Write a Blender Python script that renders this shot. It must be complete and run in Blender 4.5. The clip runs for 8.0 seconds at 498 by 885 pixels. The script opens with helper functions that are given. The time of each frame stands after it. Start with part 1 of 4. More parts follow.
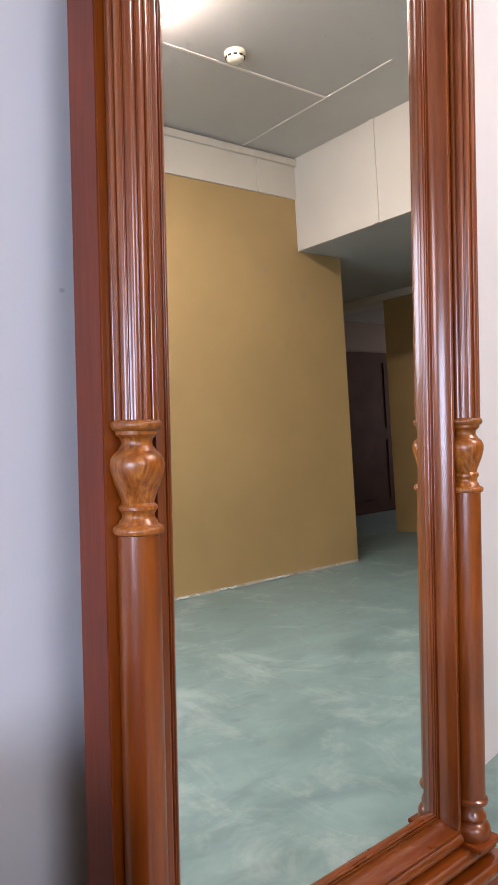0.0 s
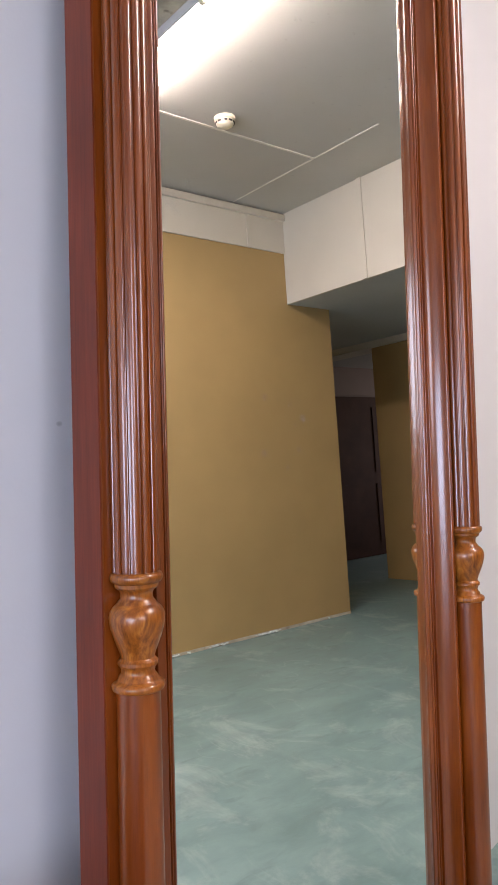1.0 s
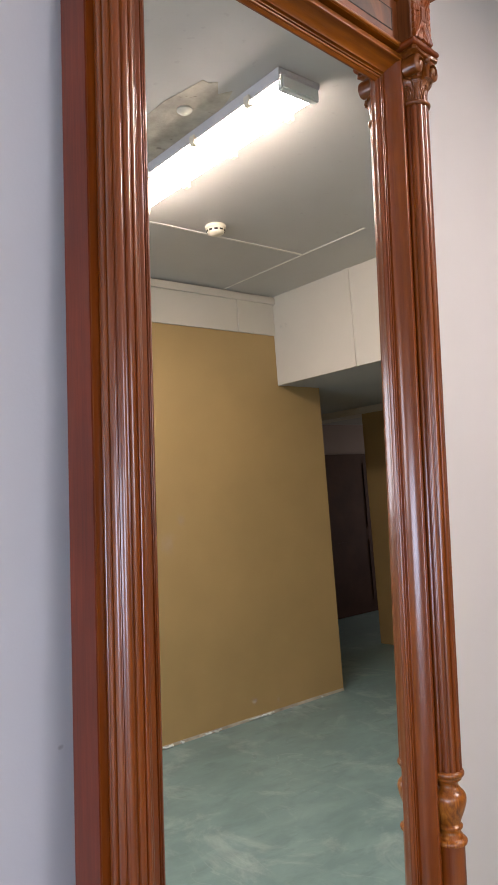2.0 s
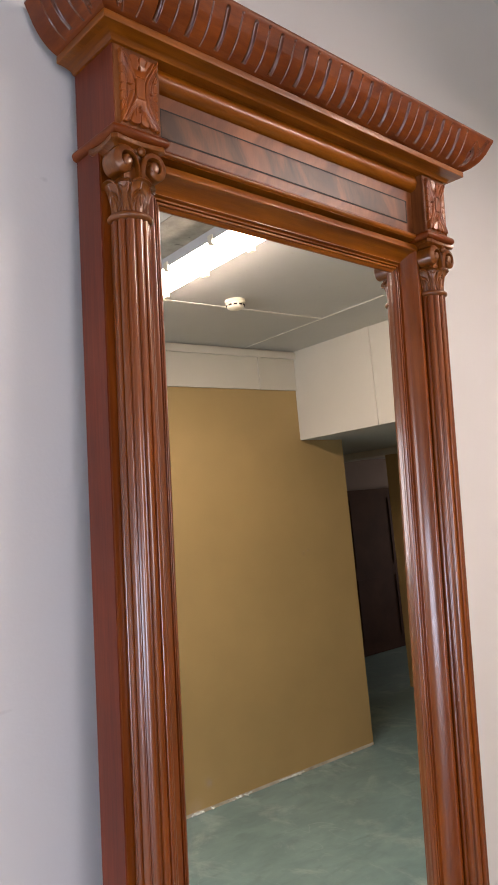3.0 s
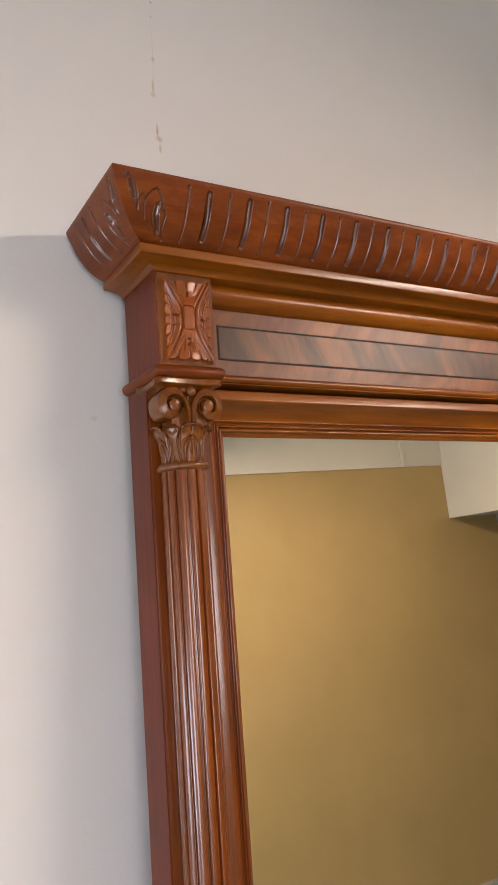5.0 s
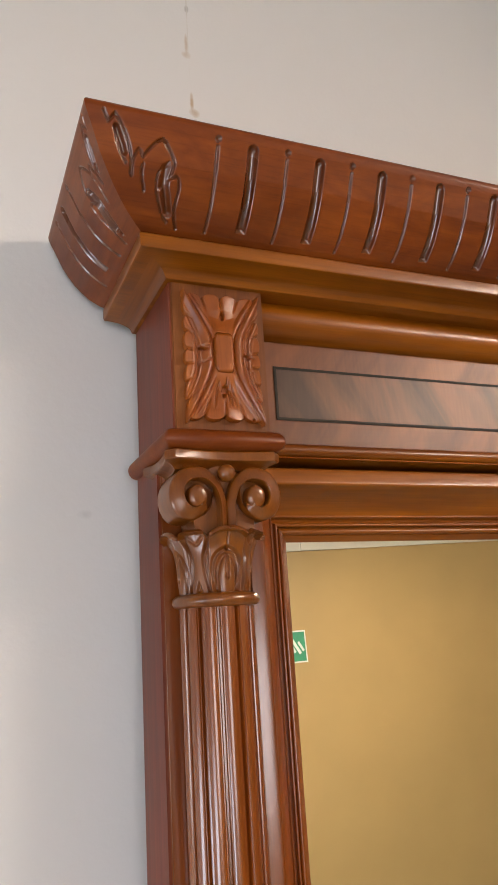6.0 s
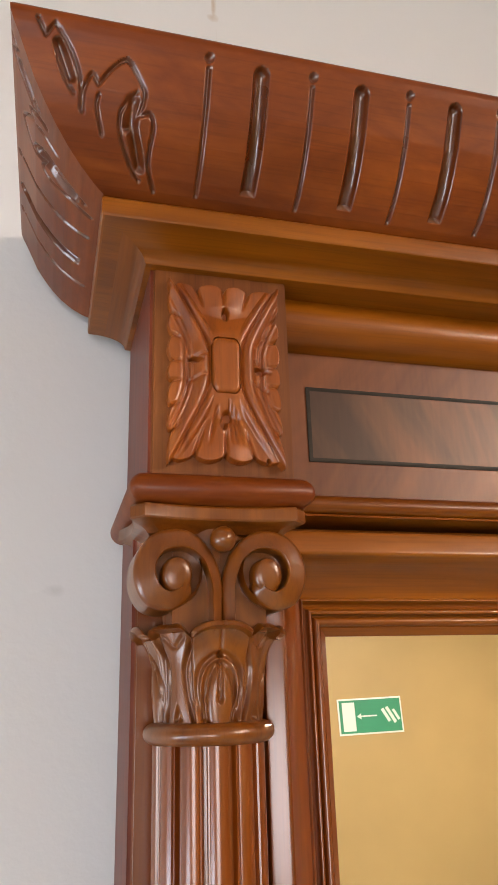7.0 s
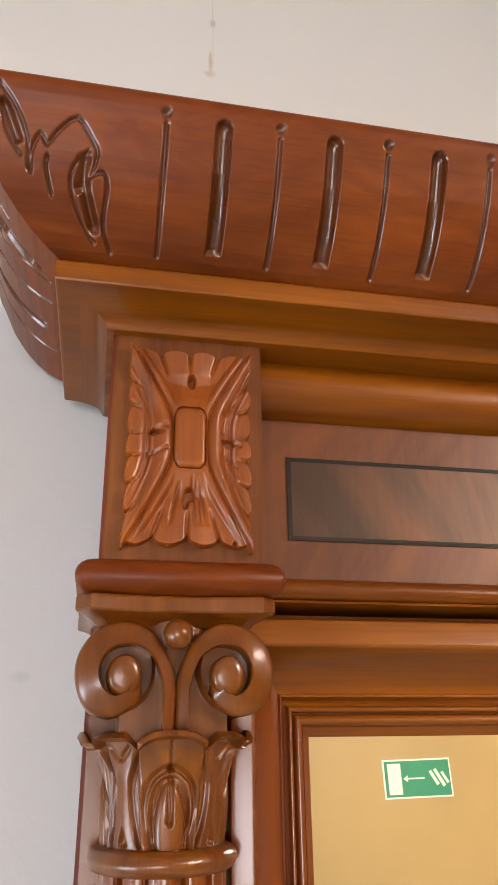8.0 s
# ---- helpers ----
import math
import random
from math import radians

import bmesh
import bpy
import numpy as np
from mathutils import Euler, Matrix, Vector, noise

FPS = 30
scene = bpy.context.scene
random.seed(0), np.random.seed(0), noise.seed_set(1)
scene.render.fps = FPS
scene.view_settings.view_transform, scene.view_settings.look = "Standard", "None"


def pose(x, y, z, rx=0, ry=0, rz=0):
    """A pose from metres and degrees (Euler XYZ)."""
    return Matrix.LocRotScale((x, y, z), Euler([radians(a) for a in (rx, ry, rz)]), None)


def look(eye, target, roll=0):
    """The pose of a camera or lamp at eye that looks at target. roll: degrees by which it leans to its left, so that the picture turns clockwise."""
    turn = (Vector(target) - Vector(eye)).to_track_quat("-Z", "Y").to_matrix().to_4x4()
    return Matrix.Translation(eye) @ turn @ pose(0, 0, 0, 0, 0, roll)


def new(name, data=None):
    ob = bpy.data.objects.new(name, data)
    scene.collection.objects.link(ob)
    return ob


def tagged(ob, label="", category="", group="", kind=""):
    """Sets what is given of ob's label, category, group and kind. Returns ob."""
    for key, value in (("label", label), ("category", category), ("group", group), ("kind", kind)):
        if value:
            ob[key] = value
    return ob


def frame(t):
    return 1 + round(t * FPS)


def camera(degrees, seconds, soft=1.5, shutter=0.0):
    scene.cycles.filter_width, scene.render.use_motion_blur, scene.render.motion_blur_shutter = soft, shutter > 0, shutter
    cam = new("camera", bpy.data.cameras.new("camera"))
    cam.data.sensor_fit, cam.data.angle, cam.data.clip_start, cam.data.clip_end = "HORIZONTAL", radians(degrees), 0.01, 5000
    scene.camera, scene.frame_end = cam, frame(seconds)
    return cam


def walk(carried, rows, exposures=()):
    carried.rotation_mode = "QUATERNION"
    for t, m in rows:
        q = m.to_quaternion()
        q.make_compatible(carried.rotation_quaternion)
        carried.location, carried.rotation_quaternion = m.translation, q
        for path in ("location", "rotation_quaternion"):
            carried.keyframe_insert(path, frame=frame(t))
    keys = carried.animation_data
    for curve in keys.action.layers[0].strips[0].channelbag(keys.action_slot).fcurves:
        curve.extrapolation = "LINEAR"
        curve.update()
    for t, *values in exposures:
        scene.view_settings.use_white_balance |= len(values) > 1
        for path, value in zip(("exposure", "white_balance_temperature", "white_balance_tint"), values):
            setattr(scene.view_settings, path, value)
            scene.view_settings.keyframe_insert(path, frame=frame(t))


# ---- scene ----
# ---------------------------------------------------------------- camera
cam = camera(37.49, 8.0, soft=1.6)
# the mirror leans back against the wall; the path is given in the mirror's own axes
LEANING = pose(0, 0, 0.0225, -2.016, 1.266, -3.552)
PATH = [
    (0.0, -0.4222, -0.6516, 0.8901, 89.180, 1.194, -41.793),
    (0.5, -0.4133, -0.6416, 0.9319, 90.712, 1.444, -42.112),
    (1.0, -0.4221, -0.6341, 1.0095, 91.829, 1.515, -42.696),
    (1.5, -0.4411, -0.6536, 1.1839, 92.757, 1.543, -43.141),
    (2.0, -0.4643, -0.7002, 1.3786, 93.761, 1.911, -43.272),
    (3.5, -0.4789, -0.7566, 1.8103, 94.946, 3.606, -39.288),
    (4.0, -0.4534, -0.7843, 1.8835, 95.524, 3.730, -36.409),
    (4.5, -0.3859, -0.7763, 1.9255, 96.737, 3.795, -32.904),
    (5.0, -0.3197, -0.7031, 1.9487, 98.774, 4.184, -29.254),
    (6.5, -0.0950, -0.3560, 2.0542, 106.823, 2.573, -18.264),
    (7.0, -0.0654, -0.3259, 2.0616, 108.571, 1.652, -14.745),
    (7.5, -0.0420, -0.3159, 2.0695, 110.224, 1.170, -12.663),
    (8.0, -0.0260, -0.3105, 2.0838, 112.202, 0.644, -11.233),
]
walk(cam, [(t, LEANING @ pose(x, y, z, rx, ry, rz)) for t, x, y, z, rx, ry, rz in PATH],
     exposures=[(0.0, 1.65, 6150, 28), (2.0, 1.22, 6350, 26), (3.5, 1.25, 6900, 27), (5.0, 1.35, 7100, 23), (6.5, 1.55, 7150, 20), (8.0, 1.75, 7150, 21)])

# ---------------------------------------------------------------- world and light
FLOOR, CEILING, HIGH_CEILING = 0.0, 2.755, 3.0
BACK_Y, WEST_X, BEAM_X, SOFFIT, WALL_END = -2.839, -2.8, 3.007, 2.14, 3.406

world = bpy.data.worlds.new("sky")
scene.world = world
world.use_nodes = True
wn = world.node_tree.nodes
sky = wn.new("ShaderNodeTexSky")
sky.sky_type = "NISHITA"
sky.sun_disc = False
sky.sun_elevation, sky.sun_rotation = radians(38), radians(150)
world.node_tree.links.new(sky.outputs["Color"], wn["Background"].inputs["Color"])
wn["Background"].inputs["Strength"].default_value = 0.1


def area_lamp(name, m, size_x, size_y, watts, colour):
    data = bpy.data.lights.new(name, "AREA")
    data.shape, data.size, data.size_y, data.energy, data.color = "RECTANGLE", size_x, size_y, watts, colour
    ob = new(name, data)
    ob.matrix_world = m
    return ob


# daylight falls in slanting down from the sky through the window of the west wall
WIN_Z0, WIN_Z1 = 0.50, 1.70
WINDOWS = [(-2.40, -0.50)]
for y0, y1 in WINDOWS:
    area_lamp("window_daylight", look((WEST_X + 0.02, (y0 + y1) / 2, (WIN_Z0 + WIN_Z1) / 2), (0.0, (y0 + y1) / 2, -0.9)),
              y1 - y0, WIN_Z1 - WIN_Z0, 36, (0.66, 0.82, 1.0))
# a window in the south wall, behind the camera
SOUTH_X0, SOUTH_X1, SOUTH_Z0, SOUTH_Z1 = -1.50, -0.20, 1.30, 2.20
area_lamp("window_daylight", look(((SOUTH_X0 + SOUTH_X1) / 2, BACK_Y + 0.02, (SOUTH_Z0 + SOUTH_Z1) / 2), ((SOUTH_X0 + SOUTH_X1) / 2, 0.0, 0.2)),
          SOUTH_X1 - SOUTH_X0, SOUTH_Z1 - SOUTH_Z0, 12.5, (0.88, 0.93, 1.0))
# fill lamp in an unseen opening, added to brighten the passage
PASS_Y0, PASS_Y1, PASS_Z0, PASS_Z1 = -4.6, -3.4, 0.9, 2.0
area_lamp("passage_fill", look((7.98, (PASS_Y0 + PASS_Y1) / 2, 1.45), (5.0, -3.6, 1.0)), PASS_Y1 - PASS_Y0, PASS_Z1 - PASS_Z0, 5.0, (1.0, 0.86, 0.72))

# ---------------------------------------------------------------- materials
GLASS_Y = 0.0345                 # front of the mirror's glass, in the mirror's axes


def material(name):
    m = bpy.data.materials.new(name)
    m.use_nodes = True
    t = m.node_tree
    return m, t, t.nodes["Principled BSDF"]


def node(t, kind, **values):
    n = t.nodes.new(kind)
    for key, value in values.items():
        n.inputs[key.replace("_", " ")].default_value = value
    return n


def ramp(t, source, stops):
    n = t.nodes.new("ShaderNodeValToRGB")
    while len(n.color_ramp.elements) < len(stops):
        n.color_ramp.elements.new(0.5)
    for e, (p, c) in zip(n.color_ramp.elements, stops):
        e.position, e.color = p, (*c, 1) if len(c) == 3 else c
    t.links.new(source, n.inputs["Fac"])
    return n


def mixed(t, fac, a, b, mode="MIX"):
    n = t.nodes.new("ShaderNodeMix")
    n.data_type, n.blend_type = "RGBA", mode
    for sock, val in ((n.inputs[0], fac), (n.inputs[6], a), (n.inputs[7], b)):
        if isinstance(val, bpy.types.NodeSocket):
            t.links.new(val, sock)
        elif isinstance(val, (int, float)):
            sock.default_value = val
        else:
            sock.default_value = (*val, 1)
    return n.outputs[2]


def coords(t, scale=(1, 1, 1), kind="Object"):
    tc, mp = t.nodes.new("ShaderNodeTexCoord"), t.nodes.new("ShaderNodeMapping")
    mp.inputs["Scale"].default_value = scale
    t.links.new(tc.outputs[kind], mp.inputs["Vector"])
    return mp.outputs["Vector"]


def bump(t, bsdf, height, strength, distance):
    b = node(t, "ShaderNodeBump", Strength=strength, Distance=distance)
    t.links.new(height, b.inputs["Height"])
    t.links.new(b.outputs["Normal"], bsdf.inputs["Normal"])
    return b


def noise_tex(t, vector, scale, detail=4.0, rough=0.55, distort=0.0):
    n = node(t, "ShaderNodeTexNoise", Scale=scale, Detail=detail, Roughness=rough, Distortion=distort)
    t.links.new(vector, n.inputs["Vector"])
    return n.outputs["Fac"]


def wood(name, dark, mid, light, grain="z", rough=0.22, coat=0.6, figure=0.0, spec=0.4, mottle=0.45, stretch=0.05, lines=0.9, sheen=0.22):
    """Varnished hardwood; the grain runs along one of the mirror's axes, with streaks, pores and clouds of stain."""
    m, t, b = material(name)
    along = lambda k: {"x": (k, 1, 1), "y": (1, k, 1), "z": (1, 1, k)}[grain]
    v = coords(t, along(stretch))
    fine = noise_tex(t, v, 240.0, 5.0, 0.65, 0.3)
    broad = noise_tex(t, v, 34.0, 4.0, 0.6, 1.4 + figure)
    pores = noise_tex(t, coords(t, along(0.02)), 900.0, 2.0)
    blotch = noise_tex(t, coords(t, along(0.45)), 16.0, 4.0, 0.55, 0.2)
    cloud = noise_tex(t, coords(t), 4.5, 3.0)
    col = ramp(t, broad, [(0.28, dark), (0.50, mid), (0.72, light)]).outputs["Color"]
    streak = ramp(t, fine, [(0.3, (0.76, 0.70, 0.64)), (0.66, (1.14, 1.12, 1.10))]).outputs["Color"]
    col = mixed(t, lines, col, streak, "MULTIPLY")
    col = mixed(t, 0.2, col, ramp(t, pores, [(0.36, (0.40, 0.34, 0.32)), (0.46, (1, 1, 1))]).outputs["Color"], "MULTIPLY")
    col = mixed(t, mottle, col, ramp(t, blotch, [(0.30, (0.55, 0.46, 0.42)), (0.50, (1.0, 1.0, 1.0)), (0.70, (1.35, 1.38, 1.40))]).outputs["Color"], "MULTIPLY")
    col = mixed(t, 0.5, col, ramp(t, cloud, [(0.32, (0.72, 0.66, 0.62)), (0.68, (1.22, 1.22, 1.20))]).outputs["Color"], "MULTIPLY")
    t.links.new(col, b.inputs["Base Color"])
    r = ramp(t, blotch, [(0.25, (rough * 0.92,) * 3), (0.75, (rough * 1.1,) * 3)])
    t.links.new(r.outputs["Color"], b.inputs["Roughness"])
    b.inputs["Coat Weight"].default_value = coat
    b.inputs["Coat Roughness"].default_value = sheen
    b.inputs["Coat IOR"].default_value = 1.55
    b.inputs["Specular IOR Level"].default_value = spec
    b.inputs["Coat Tint"].default_value = (1.0, 0.90, 0.78, 1)
    bump(t, b, fine, 0.05, 0.0003)
    return m


RED_Z = wood("red_wood_upright", (0.112, 0.0185, 0.0070), (0.145, 0.026, 0.0095), (0.175, 0.034, 0.013), "z", 0.45, 0.05, spec=0.25, mottle=0.3)
CROWN_TONES = (0.115, 0.0195, 0.0017), (0.172, 0.0340, 0.0029), (0.228, 0.0510, 0.0046)
RED_X = wood("red_wood_level", *CROWN_TONES, "x", 0.44, 0.10, spec=0.22, mottle=0.6, stretch=0.35, lines=0.4, sheen=0.25)
RED_Y = wood("red_wood_deep", *CROWN_TONES, "y", 0.40, 0.15, spec=0.25, mottle=0.6, stretch=0.35, lines=0.4)
# for the crown's cuts: glossier varnish, their shade put into a darker tone
CUT_WOOD = wood("shaded_glossy_cut", (0.080, 0.0160, 0.0022), (0.115, 0.0250, 0.0034), (0.150, 0.035, 0.0050), "z", 0.28, 0.75, spec=0.4, mottle=0.3, stretch=0.5, lines=0.3, sheen=0.16)
BROWN_Z = wood("brown_wood_upright", (0.125, 0.0235, 0.0010), (0.172, 0.0380, 0.0017), (0.216, 0.053, 0.0027), "z", 0.30, 0.8, spec=0.4, mottle=0.15, lines=0.4, sheen=0.17)
RAIL_TONES = (0.130, 0.0300, 0.0010), (0.212, 0.0570, 0.0020), (0.290, 0.0870, 0.0034)
BROWN_X = wood("brown_wood_level", *RAIL_TONES, "x", 0.38, 0.25, spec=0.25, lines=0.5, mottle=0.35, sheen=0.18)
BROWN_Y = wood("brown_wood_deep", *RAIL_TONES, "y", 0.36, 0.15, spec=0.3, lines=0.5, mottle=0.35)
BASE_X = wood("brown_wood_foot", (0.115, 0.0225, 0.0012), (0.160, 0.0370, 0.0020), (0.205, 0.053, 0.0032), "x", 0.28, 0.9, spec=0.45, lines=0.4, mottle=0.2, sheen=0.14)
TURNED = wood("turned_wood", (0.10, 0.022, 0.0020), (0.235, 0.070, 0.0065), (0.36, 0.135, 0.018), "z", 0.32, 0.35, 4.5, stretch=0.25)
CARVED = wood("carved_wood", (0.098, 0.0245, 0.0022), (0.155, 0.0430, 0.0040), (0.212, 0.064, 0.0068), "z", 0.32, 0.55, 1.0, spec=0.35, stretch=0.12, lines=0.4, sheen=0.2)
LEAF_WOOD = wood("carved_leaf_wood", (0.150, 0.0320, 0.0033), (0.225, 0.0540, 0.0058), (0.295, 0.079, 0.0095), "z", 0.38, 0.45, 1.0, spec=0.3, stretch=0.15, lines=0.4, sheen=0.22)
BLOCK = wood("block_wood", (0.095, 0.0265, 0.0062), (0.150, 0.0460, 0.0108), (0.205, 0.067, 0.0170), "z", 0.45, 0.05, spec=0.25, mottle=0.5)
INLAY = wood("dark_inlay", (0.020, 0.016, 0.012), (0.028, 0.022, 0.016), (0.038, 0.029, 0.022), "x", 0.6, 0.0, spec=0.2)
BACKING = wood("plain_backing", (0.10, 0.05, 0.025), (0.17, 0.09, 0.045), (0.23, 0.13, 0.07), "z", 0.6, 0.0)


def veneer(name, dark, mid, light, lean):
    """Cloudy figured veneer: broad bands that lean, with soft flames."""
    m, t, b = material(name)
    tc, mp = t.nodes.new("ShaderNodeTexCoord"), t.nodes.new("ShaderNodeMapping")
    mp.vector_type = "TEXTURE"
    mp.inputs["Rotation"].default_value = (0, radians(lean), 0)
    mp.inputs["Scale"].default_value = (1.0, 1.0, 4.0)
    t.links.new(tc.outputs["Object"], mp.inputs["Vector"])
    cloud = noise_tex(t, mp.outputs["Vector"], 21.0, 4.0, 0.6, 0.6)
    fine = noise_tex(t, coords(t, (1, 1, 0.08)), 420.0, 3.0, 0.5, 0.4)
    col = ramp(t, cloud, [(0.34, dark), (0.50, mid), (0.66, light)]).outputs["Color"]
    col = mixed(t, 0.3, col, ramp(t, fine, [(0.35, (0.75, 0.72, 0.7)), (0.6, (1.05, 1.05, 1.05))]).outputs["Color"], "MULTIPLY")
    t.links.new(col, b.inputs["Base Color"])
    b.inputs["Roughness"].default_value = 0.42
    b.inputs["Specular IOR Level"].default_value = 0.35
    b.inputs["Coat Weight"].default_value = 0.12
    b.inputs["Coat Roughness"].default_value = 0.35
    return m


VENEER = veneer("figured_veneer", (0.100, 0.026, 0.008), (0.170, 0.048, 0.0120), (0.240, 0.072, 0.018), 38)
BURR = veneer("dark_figured_veneer", (0.056, 0.022, 0.010), (0.090, 0.034, 0.013), (0.190, 0.058, 0.017), -26)


MARKS = [(0.2250, 1.096, 0.011), (0.2710, 1.089, 0.010), (0.2940, 1.071, 0.013), (0.2800, 1.062, 0.009), (0.2210, 1.025, 0.010), (0.2630, 1.006, 0.010), (0.2850, 1.029, 0.010),
         (0.0860, 1.317, 0.030), (0.1080, 1.345, 0.016), (0.3030, 1.617, 0.009), (0.3130, 1.621, 0.006), (0.4366, 1.898, 0.003)]


def silvered():
    """Silvered glass; a thin film of finger marks lies on it."""
    m, t, b = material("silvered_glass")
    b.inputs["Base Color"].default_value = (0.93, 0.94, 0.925, 1)
    b.inputs["Metallic"].default_value = 1.0
    b.inputs["Roughness"].default_value = 0.004
    v = coords(t)
    wob = noise_tex(t, v, 70.0, 3.0, 0.7)
    total = None
    for x, z, r in MARKS:
        near = t.nodes.new("ShaderNodeVectorMath")
        near.operation = "DISTANCE"
        t.links.new(v, near.inputs[0])
        near.inputs[1].default_value = (x, GLASS_Y, z)
        far = t.nodes.new("ShaderNodeMath")
        far.operation = "MULTIPLY_ADD"
        t.links.new(near.outputs["Value"], far.inputs[0])
        far.inputs[1].default_value = 1 / r
        t.links.new(wob, far.inputs[2])
        spot = ramp(t, far.outputs[0], [(0.50, (1, 1, 1)), (1.0, (0, 0, 0))]).outputs["Color"]
        total = spot if total is None else mixed(t, 1.0, total, spot, "LIGHTEN")
    film = t.nodes.new("ShaderNodeBsdfDiffuse")
    film.inputs["Color"].default_value = (0.85, 0.84, 0.82, 1)
    weight = t.nodes.new("ShaderNodeMath")
    weight.operation = "MULTIPLY"
    t.links.new(total, weight.inputs[0])
    weight.inputs[1].default_value = 0.09
    mix = t.nodes.new("ShaderNodeMixShader")
    t.links.new(weight.outputs[0], mix.inputs[0])
    t.links.new(b.outputs[0], mix.inputs[1])
    t.links.new(film.outputs[0], mix.inputs[2])
    t.links.new(mix.outputs[0], t.nodes["Material Output"].inputs["Surface"])
    return m


def paint(name, base, vary, rough=0.55, scale=2.2, relief=0.25, specks=0.0, stains=()):
    """Rolled wall paint with faint unevenness, specks and stains of their own shape."""
    m, t, b = material(name)
    v = coords(t)
    big = noise_tex(t, v, scale, 4.0, 0.6)
    small = noise_tex(t, v, 160.0, 3.0, 0.6)
    lo, hi = [c * (1 - vary) for c in base], [min(1, c * (1 + vary)) for c in base]
    col = ramp(t, big, [(0.3, lo), (0.7, hi)]).outputs["Color"]
    if specks:
        sp = noise_tex(t, v, 34.0, 2.0, 0.4)
        col = mixed(t, specks, col, ramp(t, sp, [(0.22, (0.45, 0.42, 0.4)), (0.3, (1, 1, 1))]).outputs["Color"], "MULTIPLY")
    for x, z, sx, sz, tint in stains:
        sep = t.nodes.new("ShaderNodeSeparateXYZ")
        t.links.new(v, sep.inputs[0])
        acc = None
        wob = noise_tex(t, v, 55.0, 3.0)
        for sock, c, s in (("X", x, sx), ("Z", z, sz)):
            d = t.nodes.new("ShaderNodeMath")
            d.operation = "SUBTRACT"
            t.links.new(sep.outputs[sock], d.inputs[0])
            d.inputs[1].default_value = c
            q = t.nodes.new("ShaderNodeMath")
            q.operation = "DIVIDE"
            t.links.new(d.outputs[0], q.inputs[0])
            q.inputs[1].default_value = s
            p = t.nodes.new("ShaderNodeMath")
            p.operation = "MULTIPLY"
            t.links.new(q.outputs[0], p.inputs[0])
            t.links.new(q.outputs[0], p.inputs[1])
            if acc is None:
                acc = p.outputs[0]
            else:
                a = t.nodes.new("ShaderNodeMath")
                t.links.new(acc, a.inputs[0])
                t.links.new(p.outputs[0], a.inputs[1])
                acc = a.outputs[0]
        a = t.nodes.new("ShaderNodeMath")
        a.operation = "MULTIPLY_ADD"
        t.links.new(wob, a.inputs[0])
        a.inputs[1].default_value = 1.2
        t.links.new(acc, a.inputs[2])
        fac = ramp(t, a.outputs[0], [(0.45, (1, 1, 1)), (1.0, (0, 0, 0))]).outputs["Color"]
        f2 = t.nodes.new("ShaderNodeMath")
        f2.operation = "MULTIPLY"
        t.links.new(fac, f2.inputs[0])
        f2.inputs[1].default_value = 0.8
        col = mixed(t, f2.outputs[0], col, tint)
    t.links.new(col, b.inputs["Base Color"])
    b.inputs["Roughness"].default_value = rough
    bump(t, b, small, relief, 0.0008)
    return m


SMUDGE = (0.53, 0.515, 0.505)
RUST, GREY = (0.42, 0.27, 0.14), (0.30, 0.28, 0.26)
WALL_PAINT = paint("grey_white_wall_paint", (0.66, 0.645, 0.635), 0.025, 0.5, 1.6, 0.25, 0.0,
                   [(0.099, 2.493, 0.009, 0.007, RUST), (0.097, 2.503, 0.003, 0.018, RUST), (0.100, 2.481, 0.003, 0.010, RUST), (0.094, 2.550, 0.009, 0.007, RUST), (0.094, 2.560, 0.003, 0.018, RUST),
                    (0.096, 2.599, 0.0035, 0.006, GREY), (0.096, 2.656, 0.003, 0.004, GREY), (0.097, 2.676, 0.003, 0.004, GREY), (0.096, 2.60, 0.0011, 0.11, (0.57, 0.53, 0.49)),
                    (-0.085, 1.488, 0.030, 0.005, SMUDGE), (-0.008, 2.134, 0.012, 0.006, SMUDGE), (-0.018, 2.134, 0.008, 0.003, (0.70, 0.69, 0.68)), 
                    (0.93, 2.93, 0.006, 0.016, GREY), (0.039, 1.081, 0.008, 0.006, GREY)])
OCHRE = paint("ochre_wall_paint", (0.390, 0.258, 0.100), 0.09, 0.55, 1.3, 0.3)
CREAM = paint("cream_board_paint", (0.57, 0.525, 0.425), 0.04, 0.45, 1.5, 0.2)
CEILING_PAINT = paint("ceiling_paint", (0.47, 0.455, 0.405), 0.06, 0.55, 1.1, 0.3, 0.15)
SOFFIT_PAINT = paint("grey_soffit_paint", (0.42, 0.43, 0.41), 0.06, 0.55, 1.5, 0.3)
MAUVE = paint("mauve_grey_paint", (0.26, 0.20, 0.175), 0.05, 0.6)
PLASTIC = paint("off_white_plastic", (0.72, 0.66, 0.50), 0.02, 0.35, 6.0, 0.0)
DARK_DOOR = paint("dark_brown_door_paint", (0.075, 0.032, 0.018), 0.2, 0.8, 3.0, 0.1)
CONCRETE = paint("bare_concrete", (0.44, 0.39, 0.30), 0.3, 0.85, 9.0, 1.0, 0.8)
SEAM = paint("cream_seam_paint", (0.68, 0.64, 0.55), 0.05, 0.5, 9.0, 0.1)
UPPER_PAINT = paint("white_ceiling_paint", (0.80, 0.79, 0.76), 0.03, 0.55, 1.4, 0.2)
SIGN_GREEN = paint("sign_green", (0.025, 0.23, 0.12), 0.03, 0.35, 8.0, 0.0)
SIGN_WHITE = paint("sign_white", (0.62, 0.66, 0.60), 0.02, 0.35, 8.0, 0.0)
